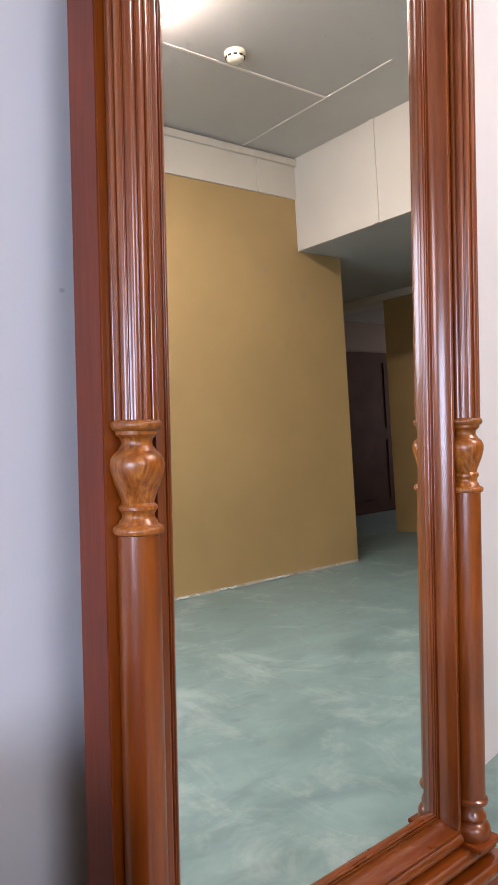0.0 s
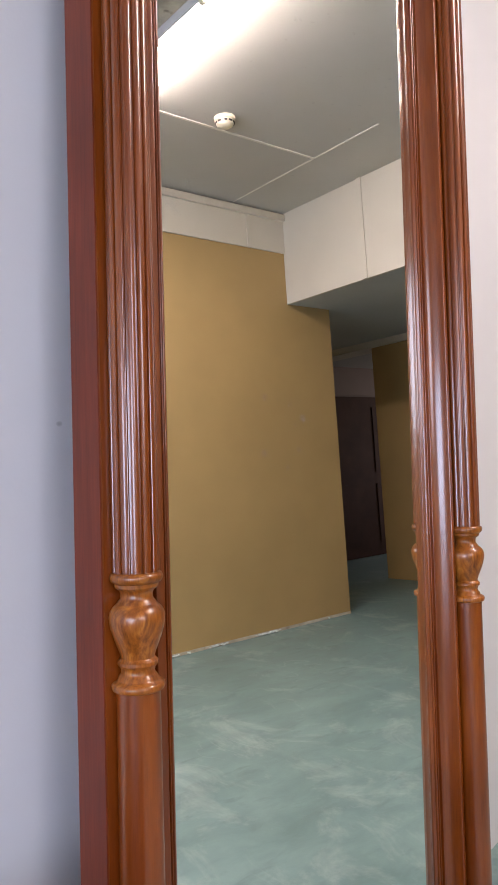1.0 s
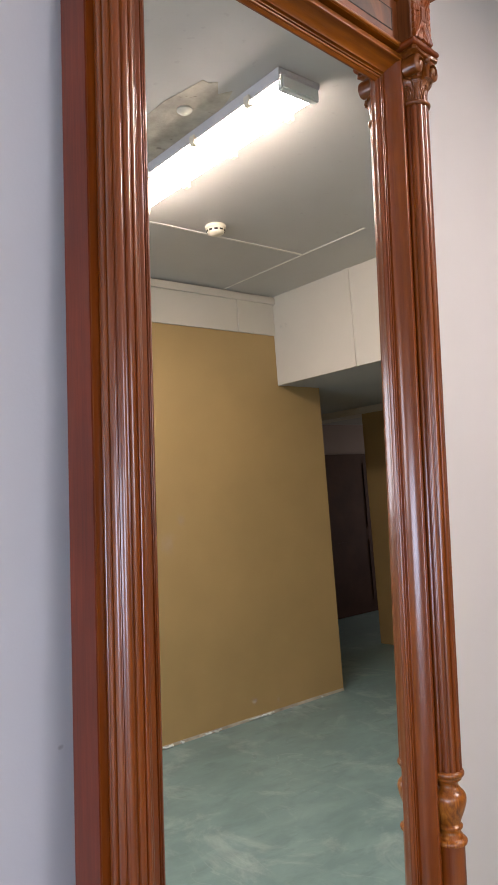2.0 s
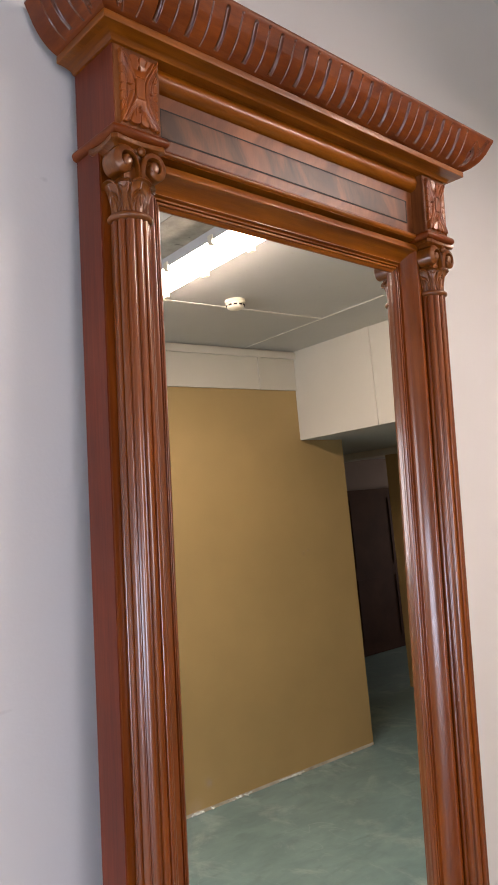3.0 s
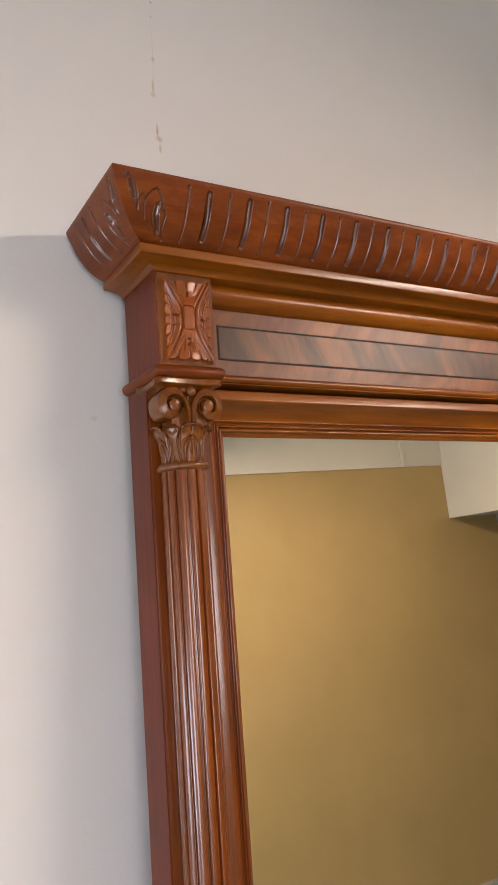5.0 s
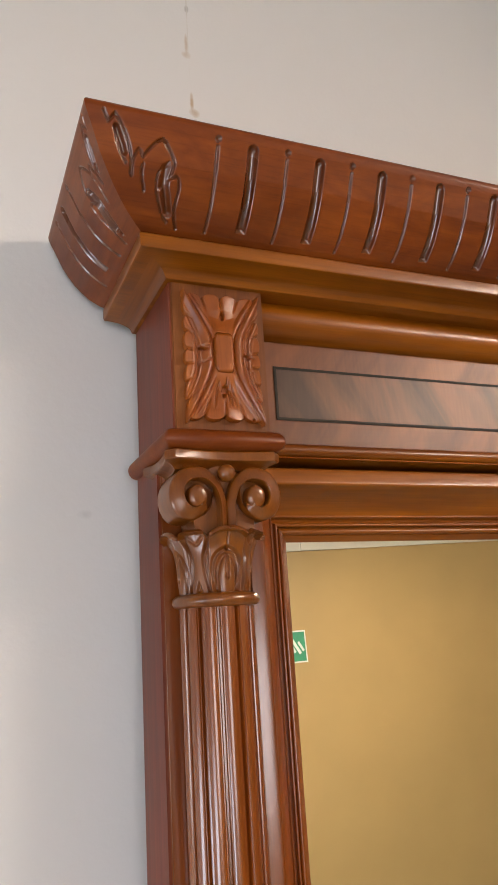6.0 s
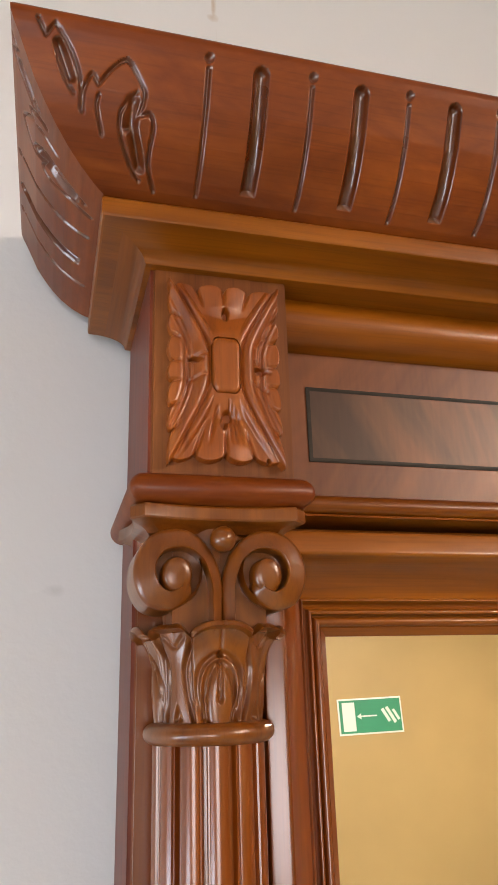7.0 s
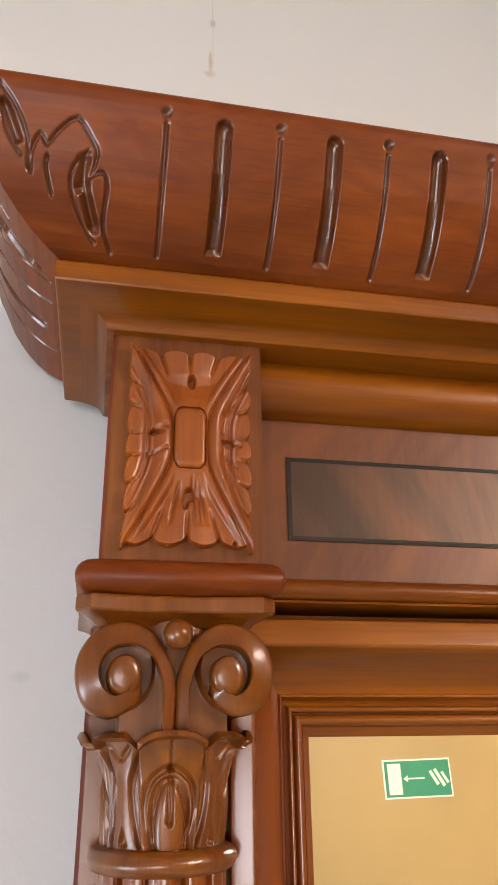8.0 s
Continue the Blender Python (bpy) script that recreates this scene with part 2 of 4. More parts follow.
GREY_METAL = paint("painted_grey_metal", (0.55, 0.54, 0.52), 0.05, 0.4, 12.0, 0.05)


def floor_paint():
    """Worn mint paint: soft clouds, dark smears, pale scuffs and a few thin curved scratches."""
    m, t, b = material("mint_floor_paint")
    v = coords(t)
    big = noise_tex(t, v, 0.9, 3.0, 0.6)
    cloud = noise_tex(t, coords(t, (1, 1.7, 1)), 4.5, 5.0, 0.62, 0.5)
    smear = noise_tex(t, coords(t, (1.0, 2.6, 1)), 5.5, 4.0, 0.6, 0.4)
    scuff = noise_tex(t, coords(t, (1.5, 1.0, 1)), 2.6, 6.0, 0.72, 0.6)
    line = noise_tex(t, coords(t, (2.2, 0.7, 1)), 2.3, 2.0, 0.5, 1.2)
    where = noise_tex(t, v, 1.7, 2.0)
    fine = noise_tex(t, v, 120.0, 3.0)
    col = ramp(t, big, [(0.3, (0.150, 0.236, 0.217)), (0.7, (0.188, 0.284, 0.258))]).outputs["Color"]
    col = mixed(t, 0.7, col, ramp(t, cloud, [(0.34, (0.68, 0.71, 0.72)), (0.66, (1.26, 1.22, 1.20))]).outputs["Color"], "MULTIPLY")
    col = mixed(t, ramp(t, smear, [(0.56, (0, 0, 0)), (0.70, (0.6,) * 3)]).outputs["Color"], col, (0.125, 0.185, 0.17))
    col = mixed(t, ramp(t, scuff, [(0.52, (0, 0, 0)), (0.74, (0.65,) * 3)]).outputs["Color"], col, (0.40, 0.46, 0.41))
    thin = ramp(t, line, [(0.488, (0, 0, 0)), (0.499, (0.75,) * 3), (0.503, (0.75,) * 3), (0.514, (0, 0, 0))]).outputs["Color"]
    some = ramp(t, where, [(0.56, (0, 0, 0)), (0.70, (0.30,) * 3)]).outputs["Color"]
    col = mixed(t, mixed(t, 1.0, thin, some, "MULTIPLY"), col, (0.46, 0.52, 0.46))
    t.links.new(col, b.inputs["Base Color"])
    r = ramp(t, cloud, [(0.3, (0.34,) * 3), (0.7, (0.52,) * 3)])
    t.links.new(r.outputs["Color"], b.inputs["Roughness"])
    bump(t, b, fine, 0.2, 0.001)
    return m


FLOOR_PAINT = floor_paint()


def glowing(name, colour, strength):
    m, t, b = material(name)
    b.inputs["Base Color"].default_value = (0.8, 0.8, 0.8, 1)
    b.inputs["Emission Color"].default_value = (*colour, 1)
    b.inputs["Emission Strength"].default_value = strength
    return m


TUBE_LIGHT = glowing("fluorescent_tube_glow", (1.0, 0.91, 0.78), 36.0)


def clear_glass():
    m, t, b = material("window_glass")
    b.inputs["Transmission Weight"].default_value = 1.0
    b.inputs["Roughness"].default_value = 0.0
    b.inputs["IOR"].default_value = 1.45
    return m


WINDOW_GLASS = clear_glass()
SILVER = silvered()

# ---------------------------------------------------------------- mesh helpers


def finish(name, bm, mat, smooth=False, angle=40):
    bmesh.ops.recalc_face_normals(bm, faces=bm.faces)
    me = bpy.data.meshes.new(name)
    bm.to_mesh(me)
    bm.free()
    me.materials.append(mat)
    if smooth:
        for p in me.polygons:
            p.use_smooth = True
        me.set_sharp_from_angle(angle=radians(angle))
    return me


def part(name, bm, mat, parent, label="", smooth=False, angle=40):
    ob = new(name, finish(name, bm, mat, smooth, angle))
    ob.parent = parent
    return tagged(ob, label) if label else ob


def thing(name, bm, mat, label, category, kind="", group="", smooth=False):
    return tagged(new(name, finish(name, bm, mat, smooth)), label, category, group, kind)


def box(bm, x0, x1, y0, y1, z0, z1, bevel=0.0):
    r = bmesh.ops.create_cube(bm, size=1)
    for v in r["verts"]:
        v.co = Vector((x0 + (v.co.x + 0.5) * (x1 - x0), y0 + (v.co.y + 0.5) * (y1 - y0), z0 + (v.co.z + 0.5) * (z1 - z0)))
    if bevel:
        edges = list({e for v in r["verts"] for e in v.link_edges})
        bmesh.ops.bevel(bm, geom=edges, offset=bevel, segments=2, affect="EDGES")
    return bm


def boxed(*a, **k):
    return box(bmesh.new(), *a, **k)


def grid_faces(bm, rows, closed_u=False, closed_v=False):
    """Quads over rows of points (rows along u, points along v)."""
    vs = [[bm.verts.new(p) for p in r] for r in rows]
    nu, nv = len(vs), len(vs[0])
    for i in range(nu if closed_u else nu - 1):
        a, b = vs[i], vs[(i + 1) % nu]
        for j in range(nv if closed_v else nv - 1):
            k = (j + 1) % nv
            bm.faces.new((a[j], a[k], b[k], b[j]))
    return vs


def cap(bm, loop):
    try:
        bm.faces.new(loop)
    except ValueError:
        pass


def lathe(bm, profile, cx=0.0, cy=0.0, steps=48, wave=None):
    """Turns (radius, height) rows about a vertical axis; wave(angle, height) takes from the radius."""
    rows = []
    for r, z in profile:
        row = []
        for i in range(steps):
            a = 2 * math.pi * i / steps
            q = r - (wave(a, z) if wave else 0.0)
            row.append((cx + q * math.cos(a), cy + q * math.sin(a), z))
        rows.append(row)
    vs = grid_faces(bm, rows, closed_v=True)
    cap(bm, list(reversed(vs[0])))
    cap(bm, vs[-1])
    return bm


def arc(cx, cy, r, a0, a1, n):
    return [(cx + r * math.cos(radians(a0 + (a1 - a0) * i / n)), cy + r * math.sin(radians(a0 + (a1 - a0) * i / n))) for i in range(n + 1)]


# ---------------------------------------------------------------- the room
FRONT = lambda x, z=1.08: 0.19 + 0.05 * x - 0.022 * (z - 1.08)  # the wall behind the mirror runs slightly askew and out of plumb


def slab(name, x0, x1, y0, y1, z0, z1, mat, label, category):
    return thing(name, boxed(x0, x1, y0, y1, z0, z1), mat, label, category, "structure")


slab("floor", WEST_X - 0.2, 8.2, -7.2, 0.8, -0.12, FLOOR, FLOOR_PAINT, "mint green painted concrete floor with pale scuffs and scratches", "floor")

bm = bmesh.new()
ends = [(WEST_X - 0.2, 0.0), (8.2, 0.0), (8.2, 0.25), (WEST_X - 0.2, 0.25)]
lo, hi = [[bm.verts.new((x, FRONT(x, z) + deep, z)) for x, deep in ends] for z in (FLOOR, 3.16)]
for i in range(4):
    bm.faces.new((lo[i], lo[(i + 1) % 4], hi[(i + 1) % 4], hi[i]))
bm.faces.new(list(reversed(lo)))
bm.faces.new(hi)
thing("wall_north", bm, WALL_PAINT, "smooth grey-white painted wall with rusty drip stains", "wall", "structure")

for x0, x1, z0, z1 in ((WEST_X, SOUTH_X0, FLOOR, 2.485), (SOUTH_X1, WALL_END, FLOOR, 2.485), (SOUTH_X0, SOUTH_X1, FLOOR, SOUTH_Z0), (SOUTH_X0, SOUTH_X1, SOUTH_Z1, 2.485)):
    slab("wall_south", x0, x1, BACK_Y - 0.22, BACK_Y, z0, z1, OCHRE, "ochre brown painted wall with pale patched spots", "wall")
slab("wall_south_band", WEST_X, BEAM_X + 0.3, BACK_Y - 0.22, BACK_Y + 0.012, 2.485, CEILING, CREAM, "cream painted board band above the ochre wall", "wall")

# west wall with its window opening
(wy0, wy1), = WINDOWS
west = [(BACK_Y, wy0, FLOOR, 3.16), (wy1, 0.3, FLOOR, 3.16), (wy0, wy1, FLOOR, WIN_Z0), (wy0, wy1, WIN_Z1, 3.16)]
for y0, y1, z0, z1 in west:
    slab("wall_west", WEST_X - 0.25, WEST_X, y0, y1, z0, z1, WALL_PAINT, "plain grey-white painted wall beside the windows", "wall")

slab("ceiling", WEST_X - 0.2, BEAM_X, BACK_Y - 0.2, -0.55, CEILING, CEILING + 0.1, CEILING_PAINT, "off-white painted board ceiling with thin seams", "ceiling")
slab("ceiling_upper", WEST_X - 0.2, 8.2, -0.55, 0.8, HIGH_CEILING, HIGH_CEILING + 0.1, UPPER_PAINT, "white painted ceiling above the wall", "ceiling")
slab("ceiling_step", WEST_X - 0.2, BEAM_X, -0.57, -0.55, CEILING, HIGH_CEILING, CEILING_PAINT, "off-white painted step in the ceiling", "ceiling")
slab("beam", BEAM_X, BEAM_X + 0.02, BACK_Y, FRONT(BEAM_X), SOFFIT, HIGH_CEILING, CREAM, "cream boxed beam face with a vertical joint strip", "beam")
slab("ceiling_soffit", BEAM_X + 0.02, 8.2, -7.2, FRONT(4.5), SOFFIT, SOFFIT + 0.1, SOFFIT_PAINT, "grey painted low soffit beyond the beam", "ceiling")
slab("wall_east", 4.75, 4.95, -3.63, FRONT(4.8), FLOOR, SOFFIT - 0.06, OCHRE, "ochre brown painted wall at the end of the passage", "wall")
slab("trim", 4.72, 4.97, -7.0, FRONT(4.8), SOFFIT - 0.06, SOFFIT, CREAM, "cream strip under the low soffit", "trim")
slab("wall_far", 3.0, 8.2, -5.07, -4.87, FLOOR, SOFFIT, MAUVE, "mauve-grey painted wall above a dark door", "wall")
for y0, y1, z0, z1 in ((-4.87, PASS_Y0, FLOOR, SOFFIT), (PASS_Y1, FRONT(8), FLOOR, SOFFIT), (PASS_Y0, PASS_Y1, FLOOR, PASS_Z0), (PASS_Y0, PASS_Y1, PASS_Z1, SOFFIT)):
    slab("wall_passage", 8.0, 8.2, y0, y1, z0, z1, OCHRE, "plain ochre wall closing the passage", "wall")
slab("baseboard", SOUTH_X1, WALL_END, BACK_Y, BACK_Y + 0.005, FLOOR, 0.017, CONCRETE, "thin dirty grey edge of filler along the floor", "baseboard")
slab("wall_passage_west", 3.2, 3.4, -4.87, BACK_Y - 0.22, FLOOR, SOFFIT, OCHRE, "plain ochre wall closing the passage", "wall")

# ---------------------------------------------------------------- the standing mirror, in its own axes
LX, RX = 0.0025, 0.6295          # axes of the two columns
MID = (LX + RX) / 2
IN_L, IN_R, IN_B, IN_T = 0.0695, 2 * MID - 0.0695, 0.2755, 2.0855   # sight edge of the glass
OUT_L, OUT_R = -0.0278, 2 * MID + 0.0278
BACK = 0.068

mirror = new("standing_mirror")
mirror.matrix_world = LEANING
tagged(mirror, "tall varnished mahogany mirror with turned columns, leaning on the wall", "mirror")

# moulding round the glass: (distance from the sight edge, depth)
FACE = 0.0146
# a slope, a bead, a groove, a fine bead and a hollow by the glass
RABBET = [(0.0, 0.0385), (0.0, 0.0330), (0.0004, 0.0324), (0.0034, 0.0300), (0.0037, 0.0303), (0.0041, 0.0303)]
RABBET += [(0.0060 - 0.0019 * math.cos(radians(a)), 0.0292 - 0.0021 * math.sin(radians(a))) for a in range(0, 181, 20)]
RABBET += [(0.0081, 0.0306), (0.0087, 0.0306), (0.0089, 0.0284)]
RABBET += [(0.0099 - 0.0010 * math.cos(radians(a)), 0.0272 - 0.0010 * math.sin(radians(a))) for a in range(0, 181, 30)]
RABBET += [(0.0110, 0.0284), (0.0113, 0.0292), (0.0122, 0.0297), (0.0132, 0.0292), (0.0138, 0.0278), (0.0141, 0.0262), (0.0141, 0.0246), (0.0144, 0.0241), (0.0149, 0.0241), (0.0152, 0.0245)]
# a deep hollow that rises to the rounded front edge
RABBET += [(0.0156 + 0.0150 * (0.62 * math.sin(radians(a)) + 0.38 * (a / 90)), 0.0250 - 0.0228 * (0.62 * (1 - math.cos(radians(a))) + 0.38 * (a / 90))) for a in range(0, 91, 6)]
RABBET += [(0.0309, 0.0014), (0.0314, 0.0008), (0.0321, 0.0005)]
RABBET += [(0.0321 + q, 0.0005 + 0.17 * q + 10.5 * q * q) for q in [i * 0.001 for i in range(1, 9)]]
RABBET += [(0.0405, 0.0027), (0.0409, 0.0036), (0.0410, 0.0050), (0.0410, FACE + 0.0015), (0.0440, FACE + 0.0015)]
TALL = 1.16                      # the top rail's moulding is this much higher than the sides' is wide


def frame_side(side):
    """One mitred length of the moulding: left, right, top or bottom."""
    bm = bmesh.new()
    ends = []
    for k in (0, 1):
        row = []
        for d, y in RABBET:
            x0, x1, z0, z1 = IN_L - d, IN_R + d, IN_B - d, IN_T + d * TALL
            row.append({"left": (x0, y, (z0, z1)[k]), "right": (x1, y, (z0, z1)[k]),
                        "bottom": ((x0, x1)[k], y, z0), "top": ((x0, x1)[k], y, z1)}[side])
        ends.append(row)
    n = 2
    rows = [[tuple(Vector(a).lerp(Vector(b), i / (n - 1))) for a, b in zip(*ends)] for i in range(n)]
    grid_faces(bm, rows)
    return bm


for side, mat in (("left", BROWN_Z), ("right", BROWN_Z), ("top", BROWN_X), ("bottom", BASE_X)):
    part("moulding", frame_side(side), mat, mirror, smooth=True, angle=35)

part("glass", boxed(IN_L - 0.006, IN_R + 0.006, GLASS_Y, GLASS_Y + 0.004, IN_B - 0.006, IN_T + 0.006), SILVER, mirror, "clear silvered mirror glass")
part("back_board", boxed(OUT_L + 0.02, OUT_R - 0.02, 0.048, 0.062, 0.02, 2.30), BACKING, mirror, "plain wooden back board")

# stiles behind the columns
for x0, x1 in ((OUT_L, IN_L - 0.039), (IN_R + 0.039, OUT_R)):
    part("stile", boxed(x0, x1, FACE, BACK, 0.02, 2.1385, bevel=0.0009), BROWN_Z, mirror)
for x0, x1 in ((OUT_L - 0.0016, OUT_L), (OUT_R, OUT_R + 0.0016)):
    part("side_panel", boxed(x0, x1, FACE + 0.0008, BACK, 0.02, 2.1385), RED_Z, mirror, "matt red-stained side panel")


# columns
def reeds(a, z):
    """Twelve rounded reeds parted by sunk grooves with narrow fillets."""
    s = abs((a * 12 / (2 * math.pi) + 0.05) % 1.0 - 0.5) * 2          # 0 in the groove, 1 on the reed
    groove = 0.0023 * min(1.0, max(0.0, (0.21 - s) / 0.07))
    fillet = 0.0007 if s < 0.36 else 0.0
    return groove + fillet + 0.0011 * (1 - min(1.0, max(0.0, (s - 0.36) / 0.64))) ** 2


URN = [(0.0225, 0.7855), (0.0262, 0.7870), (0.0272, 0.7895), (0.0270, 0.7925), (0.0252, 0.7945), (0.0218, 0.7958), (0.0206, 0.7975),
       (0.0200, 0.8000), (0.0180, 0.8018), (0.0170, 0.8045), (0.0176, 0.8080), (0.0192, 0.8105), (0.0205, 0.8120),
       (0.0205, 0.8152), (0.0188, 0.8168), (0.0172, 0.8186), (0.0180, 0.8225), (0.0206, 0.8295), (0.0240, 0.8385), (0.0268, 0.8470),
       (0.0284, 0.8545), (0.0287, 0.8600), (0.0276, 0.8650), (0.0250, 0.8692), (0.0220, 0.8720), (0.0198, 0.8736), (0.0194, 0.8752), (0.0178, 0.8766),
       (0.0166, 0.8790), (0.0164, 0.8830), (0.0176, 0.8862), (0.0206, 0.8884), (0.0222, 0.8900), (0.0225, 0.8935), (0.0250, 0.8950),
       (0.0268, 0.8972), (0.0272, 0.9005), (0.0262, 0.9035), (0.0240, 0.9050)]
BASE = [(0.0262, 0.2260), (0.0285, 0.2275), (0.0300, 0.2330), (0.0300, 0.2400), (0.0282, 0.2465), (0.0250, 0.2505), (0.0222, 0.2530),
        (0.0218, 0.2560), (0.0238, 0.2590), (0.0228, 0.2640), (0.0196, 0.2690), (0.0176, 0.2745), (0.0178, 0.2790), (0.0208, 0.2812),
        (0.0255, 0.2825), (0.0268, 0.2860), (0.0262, 0.2895), (0.0235, 0.2915), (0.0222, 0.2925)]
CY = 0.0005


def column(cx):
    bm = bmesh.new()
    zs = [0.9045, 0.93] + [0.93 + (2.041 - 0.93) * i / 6 for i in range(1, 7)]
    lathe(bm, [(0.0238, z) for z in zs], cx, CY, 12 * 36, reeds)
    shaft = part("reeded_shaft", bm, BROWN_Z, mirror, smooth=True, angle=30)
    part("urn", lathe(bmesh.new(), URN, cx, CY, 56), TURNED, mirror, "turned urn with swirling grain", smooth=True)
    part("shaft", lathe(bmesh.new(), [(0.0226, 0.2915), (0.0228, 0.54), (0.0224, 0.7862)], cx, CY, 56), BROWN_Z, mirror, smooth=True)
    part("column_foot", lathe(bmesh.new(), BASE, cx, CY, 56), BROWN_Z, mirror, smooth=True)
    ring = [(0.0228 + 0.0050 * math.cos(radians(a)), 2.0450 + 0.0043 * math.sin(radians(a))) for a in range(-90, 91, 15)]
    part("ring", lathe(bmesh.new(), [(0.016, 2.0407)] + ring + [(0.016, 2.0493)], cx, CY, 56), CARVED, mirror, smooth=True)
    return shaft


column(LX)
column(RX)


# capital: relief drawn by strokes, in metres from the column's axis and over the ring
def soften(field, passes=2):
    """Rounds off a relief as sanding and varnish do."""
    for _ in range(passes):
        p = np.pad(field, 1, mode="edge")
        field = (p[:-2, 1:-1] + p[2:, 1:-1] + p[1:-1, :-2] + p[1:-1, 2:] + 2 * p[1:-1, 1:-1]) / 6
    return field


def seg_dist(px, py, a, b):
    vx, vy = b[0] - a[0], b[1] - a[1]
    q = np.clip(((px - a[0]) * vx + (py - a[1]) * vy) / (vx * vx + vy * vy + 1e-12), 0, 1)
    return np.hypot(px - a[0] - q * vx, py - a[1] - q * vy), q


def smooth_line(points, n=6):
    """A rounded line through points."""
    out = []
    p = [points[0], *points, points[-1]]
    for a, b, c, d in zip(p, p[1:], p[2:], p[3:]):
        for i in range(n):
            t = i / n
            out.append(tuple(0.5 * (2 * b[k] + (c[k] - a[k]) * t + (2 * a[k] - 5 * b[k] + 4 * c[k] - d[k]) * t * t + (3 * b[k] - a[k] - 3 * c[k] + d[k]) * t ** 3) for k in (0, 1)))
    return out + [tuple(points[-1])]


def stroke(x, z, line):
    """Distance to a line, and how far along it (0..1)."""
    best, along = np.full_like(x, 1.0), np.zeros_like(x)
    n = len(line) - 1
    for i, (a, b) in enumerate(zip(line, line[1:])):
        d, q = seg_dist(x, z, a, b)
        closer = d < best
        best, along = np.where(closer, d, best), np.where(closer, (i + q) / n, along)
    return best, along


SCROLL = smooth_line([(0.0024, 2.0840), (0.0024, 2.0950), (0.0026, 2.1060), (0.0062, 2.1165), (0.0135, 2.1222), (0.0214, 2.1228), (0.0284, 2.1198), (0.0328, 2.1130),
                      (0.0331, 2.1048), (0.0294, 2.0976), (0.0222, 2.0951), (0.0156, 2.0985), (0.0146, 2.1030), (0.0160, 2.1060)])


def scroll(cx, hand):
    """One stem and scroll: a flat band that rises, turns over and winds in to its eye."""
    bm = bmesh.new()
    shrink = lambda q: q + (Vector((0.0222, 2.1092)) - q) * (0.085 * max(0.0, min(1.0, (q.y - 2.1) / 0.02 if q.x < 0.006 else 1.0)))
    pts = [shrink(Vector(q)) for q in SCROLL]
    pts = [Vector((hand * q.x, q.y)) for q in pts]
    n = len(pts)
    rows = []
    for i, p in enumerate(pts):
        t = (pts[min(i + 1, n - 1)] - pts[max(i - 1, 0)]).normalized()
        side = Vector((-t.y, t.x)) * hand
        s = i / (n - 1)
        half = float(np.interp(s, [0, 0.2, 0.35, 0.7, 1.0], [0.0022, 0.0027, 0.0044, 0.0046, 0.0012]))
        lift = float(np.interp(s, [0, 0.25, 0.5, 1.0], [0.0, 0.0012, 0.0015, 0.0005]))
        row = []
        for e, d in ((-1.0, 0.030), (-1.0, 0.0014), (-0.95, 0.0004), (-0.85, 0.0), (-0.70, 0.0004), (-0.3, 0.0012), (0.1, 0.0019), (0.5, 0.0027), (0.80, 0.0034), (0.95, 0.0042), (1.0, 0.0052), (1.0, 0.030)):
            q = p + side * (half * e)
            row.append((cx + 0.0008 + q.x, -0.0290 - lift + d, q.y))
        rows.append(row)
    vs = grid_faces(bm, rows)
    cap(bm, vs[0])
    cap(bm, list(reversed(vs[-1])))
    # the band ends in a flat rounded lobe with a soft face
    ring = []
    for r, d in ((0.0, 0.0), (0.45, 0.0001), (0.75, 0.0004), (0.92, 0.0012), (1.0, 0.0030), (1.0, 0.0200)):
        ring.append([(cx + 0.0008 + hand * (0.0192 + r * 0.0064 * math.cos(radians(k * 15))), -0.0300 + d - 0.0014 * math.sin(radians(k * 15)) * r * 0.4,
                      2.1066 + r * 0.0076 * math.sin(radians(k * 15))) for k in range(24)])
    grid_faces(bm, ring, closed_v=True)
    # hollow ground behind the band
    disc = bmesh.ops.create_cone(bm, cap_ends=True, segments=48, radius1=1, radius2=1, depth=1)
    bmesh.ops.transform(bm, verts=disc["verts"], matrix=Matrix.Translation((cx + 0.0008 + hand * 0.0222, -0.0085, 2.1090)) @ Matrix.Diagonal((0.0120, 0.0230, 0.0138, 1)) @ Matrix.Rotation(radians(90), 4, "X"))
    x0, x1 = sorted((cx + 0.0008 + hand * 0.0003, cx + 0.0008 + hand * 0.0200))
    box(bm, x0, x1, -0.0205, 0.0, 2.0840, 2.1180)
    return bm


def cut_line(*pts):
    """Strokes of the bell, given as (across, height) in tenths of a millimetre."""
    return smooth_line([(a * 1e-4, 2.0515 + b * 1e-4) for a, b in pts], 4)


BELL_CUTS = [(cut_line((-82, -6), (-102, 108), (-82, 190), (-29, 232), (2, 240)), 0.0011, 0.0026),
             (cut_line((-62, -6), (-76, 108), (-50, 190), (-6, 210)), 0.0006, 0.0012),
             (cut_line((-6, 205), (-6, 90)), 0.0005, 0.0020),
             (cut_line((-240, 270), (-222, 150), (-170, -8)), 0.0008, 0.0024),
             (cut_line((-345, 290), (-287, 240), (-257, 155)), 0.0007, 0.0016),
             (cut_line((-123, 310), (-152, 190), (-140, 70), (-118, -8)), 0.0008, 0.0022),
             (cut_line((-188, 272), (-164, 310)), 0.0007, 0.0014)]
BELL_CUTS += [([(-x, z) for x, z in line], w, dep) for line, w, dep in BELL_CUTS]


